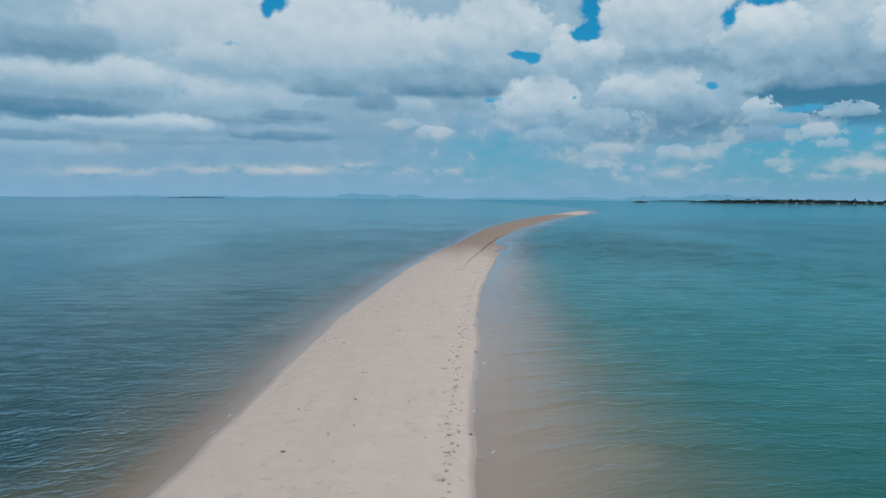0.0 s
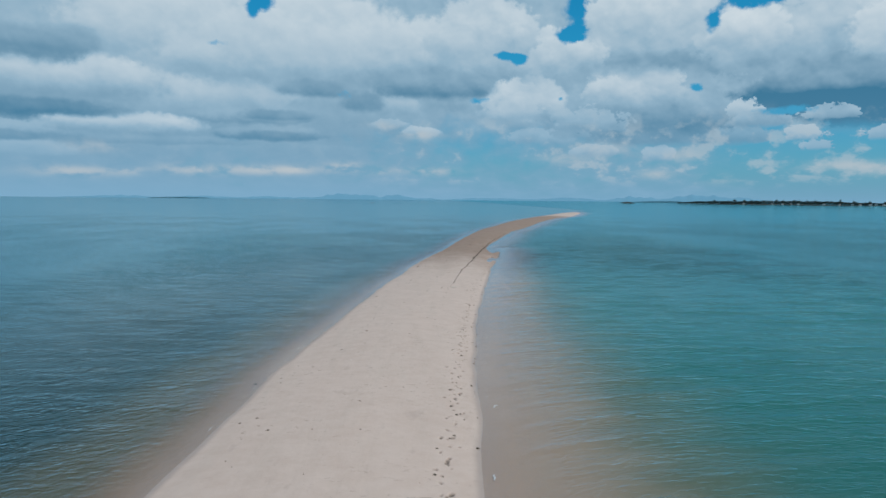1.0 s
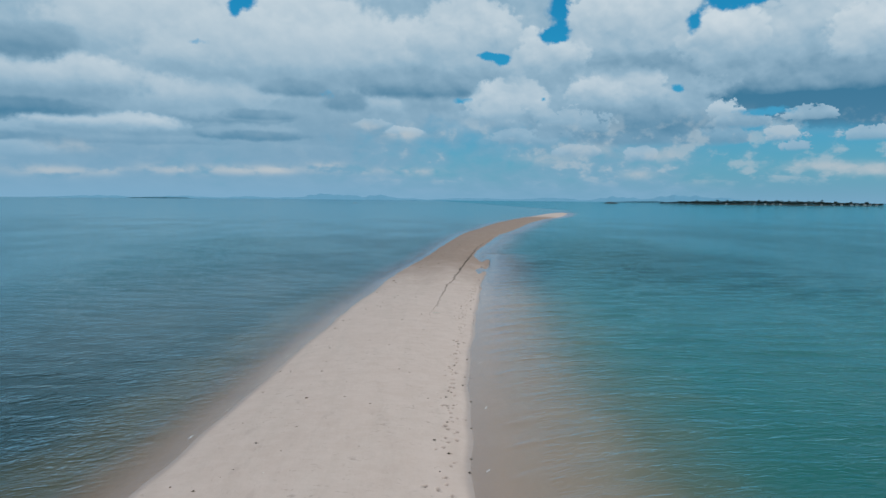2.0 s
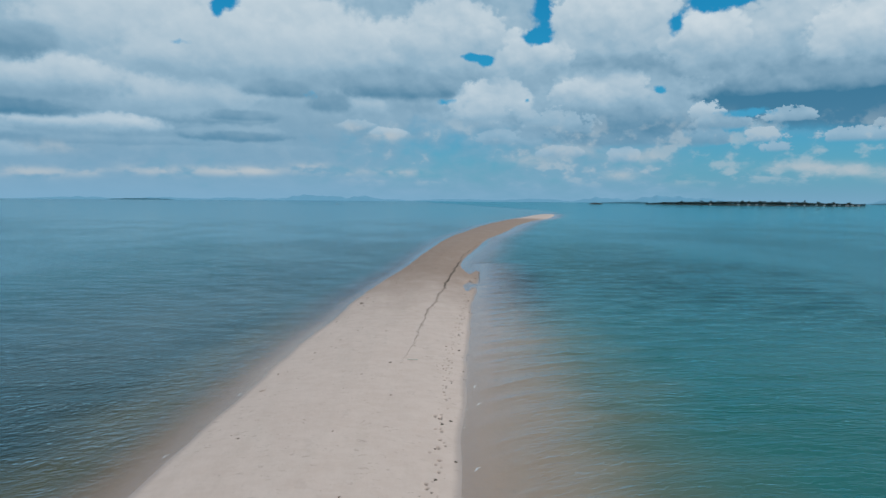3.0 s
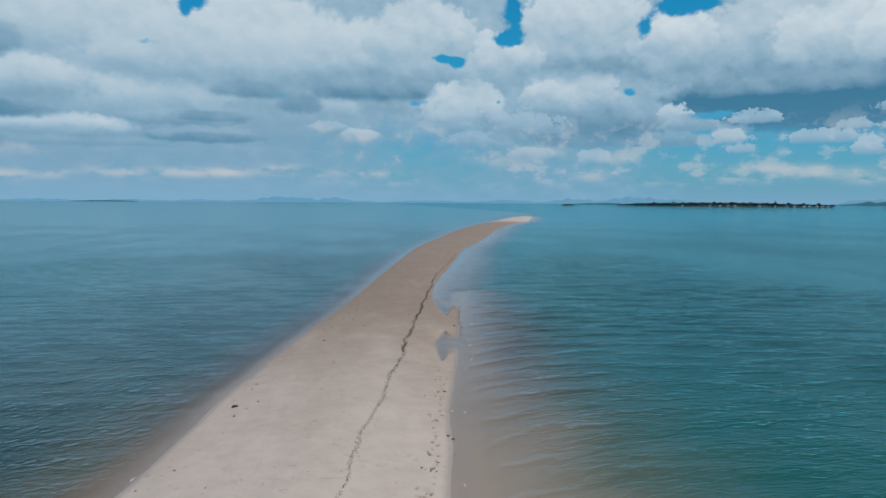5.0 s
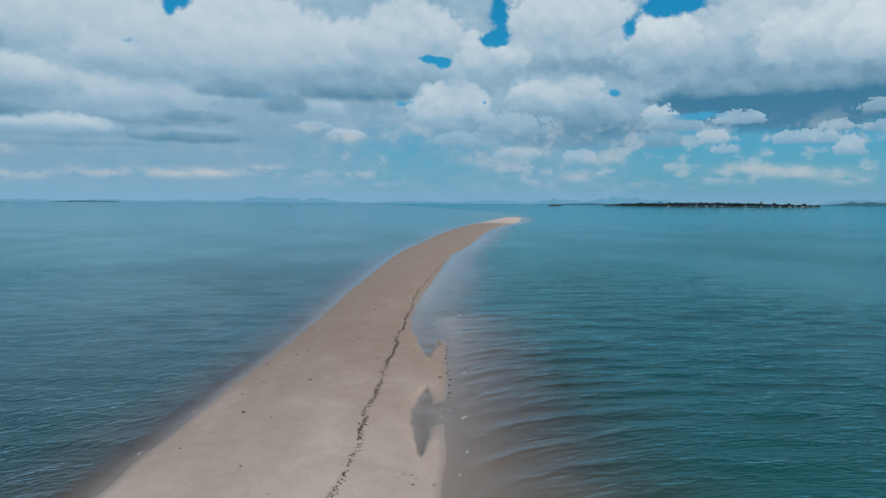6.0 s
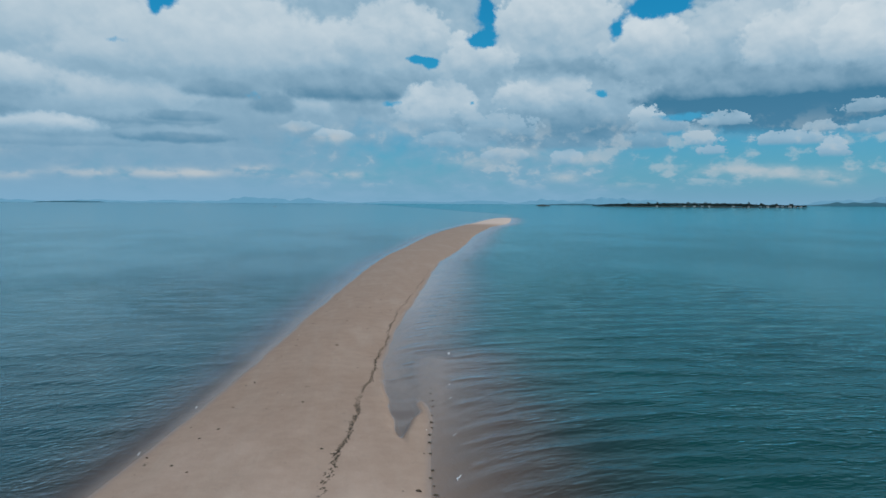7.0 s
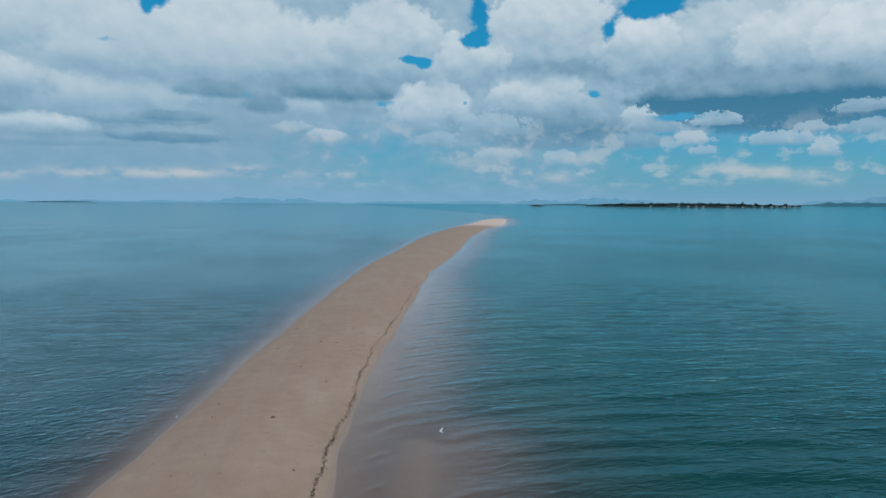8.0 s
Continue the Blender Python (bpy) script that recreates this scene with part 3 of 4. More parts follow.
def attribute(me, name, values):
    me.attributes.new(name, "FLOAT", "POINT").data.foreach_set("value", values.astype(np.float32).ravel())


def growing(start, stop, first, factor):
    out, x, s = [], start, first
    while x < stop:
        x += s
        out.append(min(x, stop))
        s *= factor
    return out


def part(name, bm, mat, parent=None, label="", smooth=True):
    """Links a bmesh as one mesh object, under a thing if one is given."""
    me = bpy.data.meshes.new(name)
    bm.to_mesh(me)
    bm.free()
    if smooth:
        me.polygons.foreach_set("use_smooth", np.ones(len(me.polygons), bool))
    me.materials.append(mat)
    ob = new(name, me)
    ob.parent = parent
    return tagged(ob, label)


# ---- ground: one sheet from the bar to the horizon, dented by a trail of footprints
out = growing(0.0, 4800.0, 0.12, 1.17)
offs_left = [-v for v in reversed(out)]
near_left = [0.0, 0.12, 0.26, 0.45, 0.7, 1.0, 1.4, 1.9]
near_right = [2.2, 1.8, 1.5] + [1.40 - 0.036 * k for k in range(34)] + [0.16, 0.08, 0.0]
mid = np.linspace(0, 1, 22)[1:-1]
rows_y = [-v for v in reversed(growing(-8.0, 4800.0, 4.0, 1.3))]
rows_y += list(np.arange(8.0, 12.0, 0.5)) + list(np.arange(12.0, 112.0, 0.055)) + list(np.arange(112.0, 190.0, 0.25))
rows_y += list(np.arange(190.0, 520.0, 1.5)) + growing(520.0, 4800.0, 4.0, 1.25)
GY = np.array(rows_y)
GL, GR = left_edge(GY), right_edge(GY)
squeeze = np.minimum((GR - GL) / 8.5, 1.0)
columns = [GL + v for v in offs_left] + [GL + v * squeeze for v in near_left]
a, b = GL + 1.9 * squeeze, GR - 2.2 * squeeze
columns += [a + (b - a) * f for f in mid]
columns += [GR - v * squeeze for v in near_right] + [GR + v for v in out]
GX = np.stack(columns, 1)
GYY = np.repeat(GY[:, None], GX.shape[1], 1)
GZ = ground_height(GX, GYY)
trodden = np.zeros_like(GZ)
rng = np.random.RandomState(21)
step_y, foot = 9.0, 0
while step_y < 103.0:
    for lane, drop in ((0.0, 0.9), (-0.2, 0.5), (0.14, 0.3)):
        if rng.uniform() > drop:
            continue
        fy = step_y + rng.normal(0, 0.2)
        fx = float(np.interp(fy, TRAIL_Y, TRAIL_X)) + lane + (0.09 if foot % 2 else -0.09) + rng.normal(0, 0.09)
        r0, r1 = np.searchsorted(GY, [fy - 0.5, fy + 0.5])
        px, py = GX[r0:r1] - fx, GYY[r0:r1] - fy
        turn = rng.normal(0, 0.25)
        qx, qy = px * math.cos(turn) - py * math.sin(turn), px * math.sin(turn) + py * math.cos(turn)
        size = rng.uniform(0.7, 1.15)
        r = np.sqrt((qx / (rng.uniform(0.036, 0.066) * size)) ** 2 + (qy / (rng.uniform(0.05, 0.12) * size)) ** 2)
        r = r * (1 + 0.55 * lumps(GX[r0:r1], GYY[r0:r1], 0.13, 70))
        GZ[r0:r1] += -0.045 * np.exp(-r ** 4) + 0.007 * np.exp(-((r - 1.5) / 0.35) ** 2)
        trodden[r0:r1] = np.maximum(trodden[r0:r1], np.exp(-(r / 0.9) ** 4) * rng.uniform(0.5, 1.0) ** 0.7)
    step_y += rng.uniform(0.42, 0.72)
    foot += 1
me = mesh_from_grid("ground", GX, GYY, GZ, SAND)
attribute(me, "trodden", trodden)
tagged(new("ground", me), "pale coral sandbar with a trail of footprints", "sand", kind="structure")


# ---- sea: one sheet with low waves that bend round the bar
sx = [-v for v in reversed(growing(46.0, 4850.0, 0.7, 1.17))] + list(np.arange(-46.0, 5.0, 0.4)) + list(np.arange(5.0, 15.0, 0.14)) + list(np.arange(15.0, 58.0, 0.4)) + list(np.arange(58.0, 110.0, 1.2)) + growing(110.0, 4850.0, 1.6, 1.2)
sy = [-v for v in reversed(growing(-6.0, 4850.0, 2.0, 1.3))] + list(np.arange(6.0, 100.0, 0.4)) + list(np.arange(100.0, 136.0, 0.18)) + list(np.arange(136.0, 190.0, 0.4)) + list(np.arange(190.0, 500.0, 2.0)) + growing(500.0, 4850.0, 3.0, 1.2)
SX, SY = np.meshgrid(np.array(sx), np.array(sy))
SD = -ground_height(SX, SY)
off_right = np.maximum(SX - right_edge(SY), 0)
off_left = np.maximum(left_edge(SY) - SX, 0)
lee = ease(SX - 0.5 * (left_edge(SY) + right_edge(SY)), -1.0, 1.0)
curve = 4.0 * np.exp(-off_right / 3.5) * lee
bend = SY + curve
wave = np.zeros_like(SX)
for k, (length, turn, size) in enumerate(((3.1, 0.05, 1.0), (2.2, -0.12, 0.9), (1.6, 0.18, 0.7), (4.6, -0.05, 0.9), (2.7, 0.32, 0.6))):
    f = 6.2832 / length
    gust = 0.5 + 0.5 * lumps(SX * 0.6, SY, 9.0 + 2 * k, 40 + k)
    wave += size * np.clip(gust, 0, 1.3) * (2 * (0.5 + 0.5 * np.sin(f * (bend * math.cos(turn) + SX * math.sin(turn)) + 1.7 * lumps(SX * 0.5, SY, 12.0, 50 + k))) ** 2 - 0.75)
reach = ease(SY, -2, 10) * (1 - ease(SY, 150, 188)) * ease(SX, -45, -30) * (1 - ease(SX, 42, 57))
SZ = wave * reach * (0.016 * ease(SD, 0.0, 0.5) + 0.010 * ease(SD, 0.0, 0.08) * lee)
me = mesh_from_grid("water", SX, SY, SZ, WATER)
attribute(me, "depth", np.maximum(SD, 0))
attribute(me, "lee", lee)
attribute(me, "bend", curve)
tagged(new("water", me), "calm rippled turquoise sea around the sandbar", "sea", kind="structure")


# ------------------------------------------------------------ distant land
def polar(azimuth, distance, eye=(9.4, 107.4)):
    a = radians(azimuth)
    return eye[0] + distance * math.sin(a), eye[1] + distance * math.cos(a)


def ridge(name, az0, az1, distance, peaks, mat, label, seed, base=-2.0, depth=160.0):
    """A long low range with a rounded, uneven crest: peaks of azimuth, height and half width."""
    n = 120
    rng = np.random.RandomState(seed)
    ph = rng.uniform(0, 6.28, 6)
    A = np.linspace(az0, az1, n)
    crest = np.zeros(n)
    for a, hgt, half in peaks:
        crest = np.maximum(crest, hgt * np.exp(-((A - a) / half) ** 2))
    for k in range(6):
        crest *= 1 + 0.05 * np.sin(A * (1.4 + 1.3 * k) + ph[k])
    crest *= np.clip((A - az0) / (0.12 * (az1 - az0)), 0, 1) * np.clip((az1 - A) / (0.12 * (az1 - az0)), 0, 1)
    X, Y, Z = (np.zeros((n, 9)) for _ in range(3))
    for j in range(9):
        s = (j - 4) / 4
        for i, a in enumerate(A):
            X[i, j], Y[i, j] = polar(a, distance + s * depth)
            Z[i, j] = base + (crest[i] - base) * (1 - abs(s) ** 1.5) * (1 + 0.06 * math.sin(i * 0.9 + j * 2.1))
    return tagged(new(name, mesh_from_grid(name, X, Y, Z, mat)), label, "hills", kind="structure")


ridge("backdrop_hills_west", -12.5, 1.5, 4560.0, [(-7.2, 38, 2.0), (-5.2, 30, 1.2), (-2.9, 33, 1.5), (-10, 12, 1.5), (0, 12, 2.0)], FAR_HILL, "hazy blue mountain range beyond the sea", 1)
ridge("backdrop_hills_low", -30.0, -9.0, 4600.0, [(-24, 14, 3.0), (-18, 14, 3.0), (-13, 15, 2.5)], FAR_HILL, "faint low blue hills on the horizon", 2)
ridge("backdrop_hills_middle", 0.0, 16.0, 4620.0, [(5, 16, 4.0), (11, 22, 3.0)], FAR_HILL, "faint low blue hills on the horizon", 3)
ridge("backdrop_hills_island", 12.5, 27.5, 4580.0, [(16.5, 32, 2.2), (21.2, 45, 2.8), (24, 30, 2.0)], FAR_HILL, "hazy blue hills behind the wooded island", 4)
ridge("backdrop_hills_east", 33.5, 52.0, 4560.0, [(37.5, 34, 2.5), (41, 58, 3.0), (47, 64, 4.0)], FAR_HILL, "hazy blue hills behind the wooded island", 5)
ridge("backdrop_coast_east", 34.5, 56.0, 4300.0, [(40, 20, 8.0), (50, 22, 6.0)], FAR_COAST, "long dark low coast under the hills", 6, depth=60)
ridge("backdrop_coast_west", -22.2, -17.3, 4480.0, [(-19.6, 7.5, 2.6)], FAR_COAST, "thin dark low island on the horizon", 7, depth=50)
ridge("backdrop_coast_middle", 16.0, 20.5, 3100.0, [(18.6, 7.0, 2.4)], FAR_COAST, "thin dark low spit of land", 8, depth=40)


def island(name, az0, az1, dist0, dist1, half, height, label):
    """A low island: an uneven rim of sand and scrub along a line."""
    n, m = 70, 9
    X, Y, Z = (np.zeros((n, m)) for _ in range(3))
    for i in range(n):
        s = i / (n - 1)
        end = math.sin(math.pi * min(max(s, 0.0), 1.0)) ** 0.35
        for j in range(m):
            v = (j - 4) / 4
            X[i, j], Y[i, j] = polar(az0 + s * (az1 - az0), dist0 + s * (dist1 - dist0) + v * half * max(end, 0.05))
            Z[i, j] = -1.0 + (height * (0.8 + 0.2 * math.sin(9 * s + j)) + 1.0) * (1 - abs(v) ** 3) * end
    return tagged(new(name, mesh_from_grid(name, X, Y, Z, COAST)), label, "island")


AZ0, AZ1, D0, D1 = 19.5, 35.75, 1980.0, 1880.0
island("wooded_island", AZ0, AZ1, D0, D1, 55.0, 2.6, "low dark island with trees and pale houses")
island("islet", 15.5, 16.65, 1950.0, 1950.0, 9.0, 4.6, "small dark rocky islet in the sea")


def foliage(bm, cx, cy, cz, rx, rz, count, size, rng):
    """A crown of many small leaf clumps with gaps."""
    for _ in range(count):
        d = Vector(rng.normal(0, 1, 3)).normalized() * rng.uniform(0.35, 1.0)
        c = Vector((cx + d.x * rx, cy + d.y * rx, cz + d.z * rz))
        n, u = Vector(rng.normal(0, 1, 3)).normalized(), Vector(rng.normal(0, 1, 3)).normalized()
        a = n.cross(u).normalized() * size * rng.uniform(0.6, 1.3)
        b2 = n.cross(a).normalized() * size * rng.uniform(0.4, 0.9)
        bm.faces.new([bm.verts.new(c + v) for v in (-a - b2 * 0.4, a * 0.1 - b2, a + b2 * 0.3, b2)])


rng = np.random.RandomState(77)
bm = bmesh.new()
for _ in range(620):
    s = rng.uniform(0.03, 0.97)
    x0, y0 = polar(AZ0 + s * (AZ1 - AZ0), D0 + s * (D1 - D0) + rng.uniform(-38, 38))
    crest = 0.5 + 0.5 * math.sin(31 * s + 1.3 * math.sin(17 * s)) * math.sin(73 * s + 2)
    tall = (5.6 + 3.4 * crest * rng.uniform(0.4, 1.0) + 3.0 * math.exp(-((s - 0.52) / 0.2) ** 2)) * float(ease(s, -0.08, 0.2)) * (1 - 0.35 * float(ease(s, 0.75, 0.95)))
    foliage(bm, x0, y0, 1.8 + tall * 0.45, rng.uniform(3, 6), tall * 0.5, 34, 1.1, rng)
tagged(part("island_woods", bm, GROVE, smooth=False), "dense dark green woods covering the low island", "woods", kind="stuff")


def tree(s, across, tall, seed):
    """One tree that stands out over the woods: tapered trunk, limbs and crown."""
    rng = np.random.RandomState(seed)
    x0, y0 = polar(AZ0 + s * (AZ1 - AZ0), D0 + s * (D1 - D0) + across)
    base = new("tree")
    base.location = (x0, y0, 2.0)
    bm = bmesh.new()
    bmesh.ops.create_cone(bm, segments=7, radius1=0.4, radius2=0.15, depth=tall * 0.8, cap_ends=True, matrix=pose(0, 0, tall * 0.4))
    for k in range(4):
        bmesh.ops.create_cone(bm, segments=5, radius1=0.16, radius2=0.05, depth=tall * 0.35, cap_ends=True,
                              matrix=pose(0, 0, tall * 0.6, 0, 0, 90 * k + 20) @ pose(0, 0, 0, 48, 0, 0) @ pose(0, 0, tall * 0.17))
    part("trunk", bm, BARK, base)
    bm = bmesh.new()
    for k in range(5):
        foliage(bm, rng.normal(0, 1.6), rng.normal(0, 1.6), tall * rng.uniform(0.4, 0.92), 2.6, 1.7, 44, 0.9, rng)
    part("crown", bm, GROVE, base, smooth=False)
    return tagged(base, "tall dark green tree rising over the island woods", "tree", "trees on the island")


for k, (s, tall) in enumerate(((0.20, 12), (0.29, 14), (0.335, 15), (0.36, 12), (0.47, 15), (0.50, 16), (0.545, 14), (0.60, 14), (0.635, 13), (0.70, 12), (0.735, 16), (0.79, 13), (0.85, 11), (0.91, 10))):
    tree(s, -20 + 10 * (k % 4), tall * 0.7, 300 + k)


def house(s, wide, tall, back):
    x0, y0 = polar(AZ0 + s * (AZ1 - AZ0), D0 + s * (D1 - D0) - 52 + back)
    base = new("house")
    base.matrix_basis = pose(x0, y0, 0.3 + 0.09 * back, 0, 0, -28 + 6 * back)
    bm = bmesh.new()
    bmesh.ops.create_cube(bm, size=1.0, matrix=Matrix.Translation((0, 0, tall / 2)) @ Matrix.Diagonal((wide, 6, tall, 1)))
    bmesh.ops.bevel(bm, geom=bm.edges[:], offset=0.08, segments=1)
    part("wall", bm, PLASTER, base, smooth=False)
    bm = bmesh.new()
    v = [bm.verts.new(p) for p in ((-wide / 2 - 0.5, -3.5, tall), (wide / 2 + 0.5, -3.5, tall), (wide / 2 + 0.5, 3.5, tall), (-wide / 2 - 0.5, 3.5, tall),
                                   (-wide / 2 - 0.5, 0, tall + 1.7), (wide / 2 + 0.5, 0, tall + 1.7))]
    for f in ((0, 1, 5, 4), (2, 3, 4, 5), (1, 2, 5), (3, 0, 4), (3, 2, 1, 0)):
        bm.faces.new([v[i] for i in f])
    part("roof", bm, ROOFING, base, smooth=False)
    return tagged(base, "small pale house on the island shore", "house", "houses on the island")


for s, wide, tall, back in ((0.33, 4, 2.2, 4), (0.455, 3.4, 2.0, 12), (0.50, 5, 2.4, 3), (0.535, 3, 2.0, 16), (0.565, 4, 2.0, 6), (0.67, 4.5, 2.2, 9), (0.735, 3, 2.0, 2),
                           (0.785, 5, 2.2, 14), (0.815, 3.5, 2.4, 4), (0.855, 6, 2.4, 2), (0.875, 3, 2.6, 13), (0.905, 5.5, 2.4, 5), (0.925, 3.4, 2.0, 10), (0.95, 4, 2.2, 3)):
    house(s, wide * 0.8, tall * 0.8, back)


def boat(x, y, turn):
    """A narrow wooden boat with a roof on posts."""
    base = new("boat")
    base.matrix_basis = pose(x, y, 0.0, 0, 0, turn) @ Matrix.Diagonal((0.6, 0.6, 0.6, 1))
    bm = bmesh.new()
    rings = []
    for i in range(9):
        s = i / 4 - 1
        half, keel, rail = 0.9 * (1 - abs(s) ** 2.2) + 0.06, -0.3 + 0.5 * abs(s) ** 3, 0.7 + 0.7 * abs(s) ** 3
        rings.append([bm.verts.new((5.5 * s, v * half, z)) for v, z in ((-1, rail), (-0.75, 0.1), (0, keel), (0.75, 0.1), (1, rail))])
    for r0, r1 in zip(rings, rings[1:]):
        for j in range(4):
            bm.faces.new((r0[j], r1[j], r1[j + 1], r0[j + 1]))
        bm.faces.new((r0[0], r0[4], r1[4], r1[0]))
    part("hull", bm, WOOD, base)
    bm = bmesh.new()
    bmesh.ops.create_cube(bm, size=1.0, matrix=pose(-0.5, 0, 2.0) @ Matrix.Diagonal((4.5, 1.9, 0.12, 1)))
    bmesh.ops.bevel(bm, geom=bm.edges[:], offset=0.04, segments=1)
    part("cabin_roof", bm, ROOFING, base, smooth=False)
    for sx2 in (-2.4, 1.4):
        for sy2 in (-0.8, 0.8):
            bm = bmesh.new()
            bmesh.ops.create_cone(bm, segments=6, radius1=0.05, radius2=0.05, depth=1.4, cap_ends=True, matrix=pose(sx2, sy2, 1.35))
            part("roof_post", bm, WOOD, base)
    return tagged(base, "small dark wooden boat far out at sea", "boat")


boat(-98.0, 1230.0, 55)


# ------------------------------------------------------------ things on the sand
def on_sand(x, y):
    return float(ground_height(np.array([float(x)]), np.array([float(y)]))[0])


def clump_mesh(name, seed, mat, radius=0.09, height=0.05, strands=9, detail=2):
    """A tangle of dried weed: a low crumpled heap with strands sticking out."""
    rng = np.random.RandomState(seed)
    bm = bmesh.new()
    bmesh.ops.create_icosphere(bm, subdivisions=detail, radius=1.0)
    for v in bm.verts:
        k = 1 + 0.35 * math.sin(7 * v.co.x + seed) * math.sin(6 * v.co.y + 2 * seed) + rng.uniform(-0.18, 0.18)
        v.co = Vector((v.co.x * radius * k, v.co.y * radius * k * 0.7, max(v.co.z, -0.3) * height * k))
    for _ in range(strands):
        a, l = rng.uniform(0, 6.28), radius * rng.uniform(1.2, 2.2)
        d, n = Vector((math.cos(a), math.sin(a), 0)), Vector((-math.sin(a), math.cos(a), 0)) * 0.008
        pts = [d * (l * t) + Vector((0, 0, height * (0.5 - 0.45 * t))) for t in (0.2, 0.6, 1.0)]
        bend2 = n * rng.uniform(-4, 4)
        rows2 = [(bm.verts.new(p - n + bend2 * i), bm.verts.new(p + n + bend2 * i)) for i, p in enumerate(pts)]
        for r0, r1 in zip(rows2, rows2[1:]):
            bm.faces.new((r0[0], r0[1], r1[1], r1[0]))
    me = bpy.data.meshes.new(name)
    bm.to_mesh(me)
    bm.free()
    me.materials.append(mat)
    return me


# the line of seaweed left by the last high tide
wrack = new("wrack_line")
wrack.location = (6.0, 108.0, 0.0)
tagged(wrack, "dark winding line of dried seaweed on the sand", "seaweed line")
WEEDS = [clump_mesh("seaweed_clump", 400 + k, WEED, 0.085, 0.05, 6, 1) for k in range(6)]
rng = np.random.RandomState(9)
spots = []
for k in range(5200):
    y = 72 + 110 * (k + rng.uniform()) / 5200
    thick = np.interp(y, [72, 78, 90, 98, 104, 140, 165, 182], [0.25, 0.8, 0.95, 0.95, 1.0, 1.0, 0.75, 0.3])
    if rng.uniform() > thick * (0.6 + np.interp(y, [94, 104], [0.15, 0.4]) * math.sin(y * 0.9) * math.sin(y * 0.37)) + 0.05:
        continue
    x = float(np.interp(y, WRACK_Y, WRACK_X)) + 0.07 * math.sin(y * 0.8) + 0.04 * math.sin(y * 2.3) + rng.normal(0, np.interp(y, [80, 104, 112, 130], [0.028, 0.065, 0.065, 0.045]))
    spots.append((x, y, rng.uniform(0, 360), rng.uniform(0.14, 0.52) * (0.3 + 0.7 * thick) * np.interp(y, [78, 95, 106, 126, 150], [0.45, 0.6, 0.95, 0.85, 0.55])))
for k, (x, y, turn, size) in enumerate(spots[:300]):
    ob = new("seaweed_clump", WEEDS[k % 6])
    ob.parent = wrack
    ob.matrix_basis = pose(x - 6.0, y - 108.0, on_sand(x, y) + 0.004, 0, 0, turn) @ Matrix.Diagonal((size, size, size, 1))
bm = bmesh.new()
for k, (x, y, turn, size) in enumerate(spots[300:]):
    tmp = bmesh.new()
    tmp.from_mesh(WEEDS[k % 6])
    tmp.transform(pose(x - 6.0, y - 108.0, on_sand(x, y) + 0.004, 0, 0, turn) @ Matrix.Diagonal((size, size, size, 1)))
    scrap = bpy.data.meshes.new("scrap")
    tmp.to_mesh(scrap)
    tmp.free()
    bm.from_mesh(scrap)
    bpy.data.meshes.remove(scrap)
tagged(part("seaweed_litter", bm, WEED, wrack), kind="stuff")


def leaf_mesh(seed):
    """A curled dead leaf with a rib."""
    rng = np.random.RandomState(seed)
    bm = bmesh.new()
    n, grid = 7, []
    curl = rng.uniform(0.02, 0.05)
    for i in range(n):
        s = i / (n - 1)
        half = 0.055 * math.sin(math.pi * (0.06 + 0.9 * s)) ** 0.8
        grid.append([bm.verts.new(((s - 0.5) * 0.22, v * half, curl * (v * v) + 0.02 * math.sin(3 * s) - (0.008 if v == 0 else 0))) for v in (-1, -0.5, 0, 0.5, 1)])
    for r0, r1 in zip(grid, grid[1:]):
        for j in range(4):
            bm.faces.new((r0[j], r0[j + 1], r1[j + 1], r1[j]))
    bmesh.ops.solidify(bm, geom=bm.faces[:], thickness=0.004)
    me = bpy.data.meshes.new("dead_leaf")
    bm.to_mesh(me)
    bm.free()
    me.materials.append(LEAF)
    return me


def stick_mesh(name, seed, length, radius, mat):
    """A crooked stick with a side stub."""
    rng = np.random.RandomState(seed)
    bm = bmesh.new()

    def limb(p, d, l, r, n):
        ring0 = None
        for i in range(n + 1):
            c = p + d * (l * i / n) + Vector((0, rng.normal(0, l * 0.02), 0))
            side = d.cross(Vector((0, 0, 1))).normalized()
            up2 = side.cross(d).normalized()
            rr = r * (1 - 0.55 * i / n)
            ring = [bm.verts.new(c + (side * math.cos(q) + up2 * math.sin(q)) * rr) for q in (0, 1.047, 2.094, 3.142, 4.189, 5.236)]
            if ring0:
                for j in range(6):
                    bm.faces.new((ring0[j], ring0[(j + 1) % 6], ring[(j + 1) % 6], ring[j]))
            else:
                bm.faces.new(ring[::-1])
            ring0 = ring
        bm.faces.new(ring0)

    limb(Vector((-length / 2, 0, radius)), Vector((1, 0, 0)), length, radius, 7)
    limb(Vector((length * 0.1, 0, radius)), Vector((0.7, 0.7, 0.1)).normalized(), length * 0.22, radius * 0.5, 3)
    me = bpy.data.meshes.new(name)
    bm.to_mesh(me)
    bm.free()
    me.materials.append(mat)
    return me


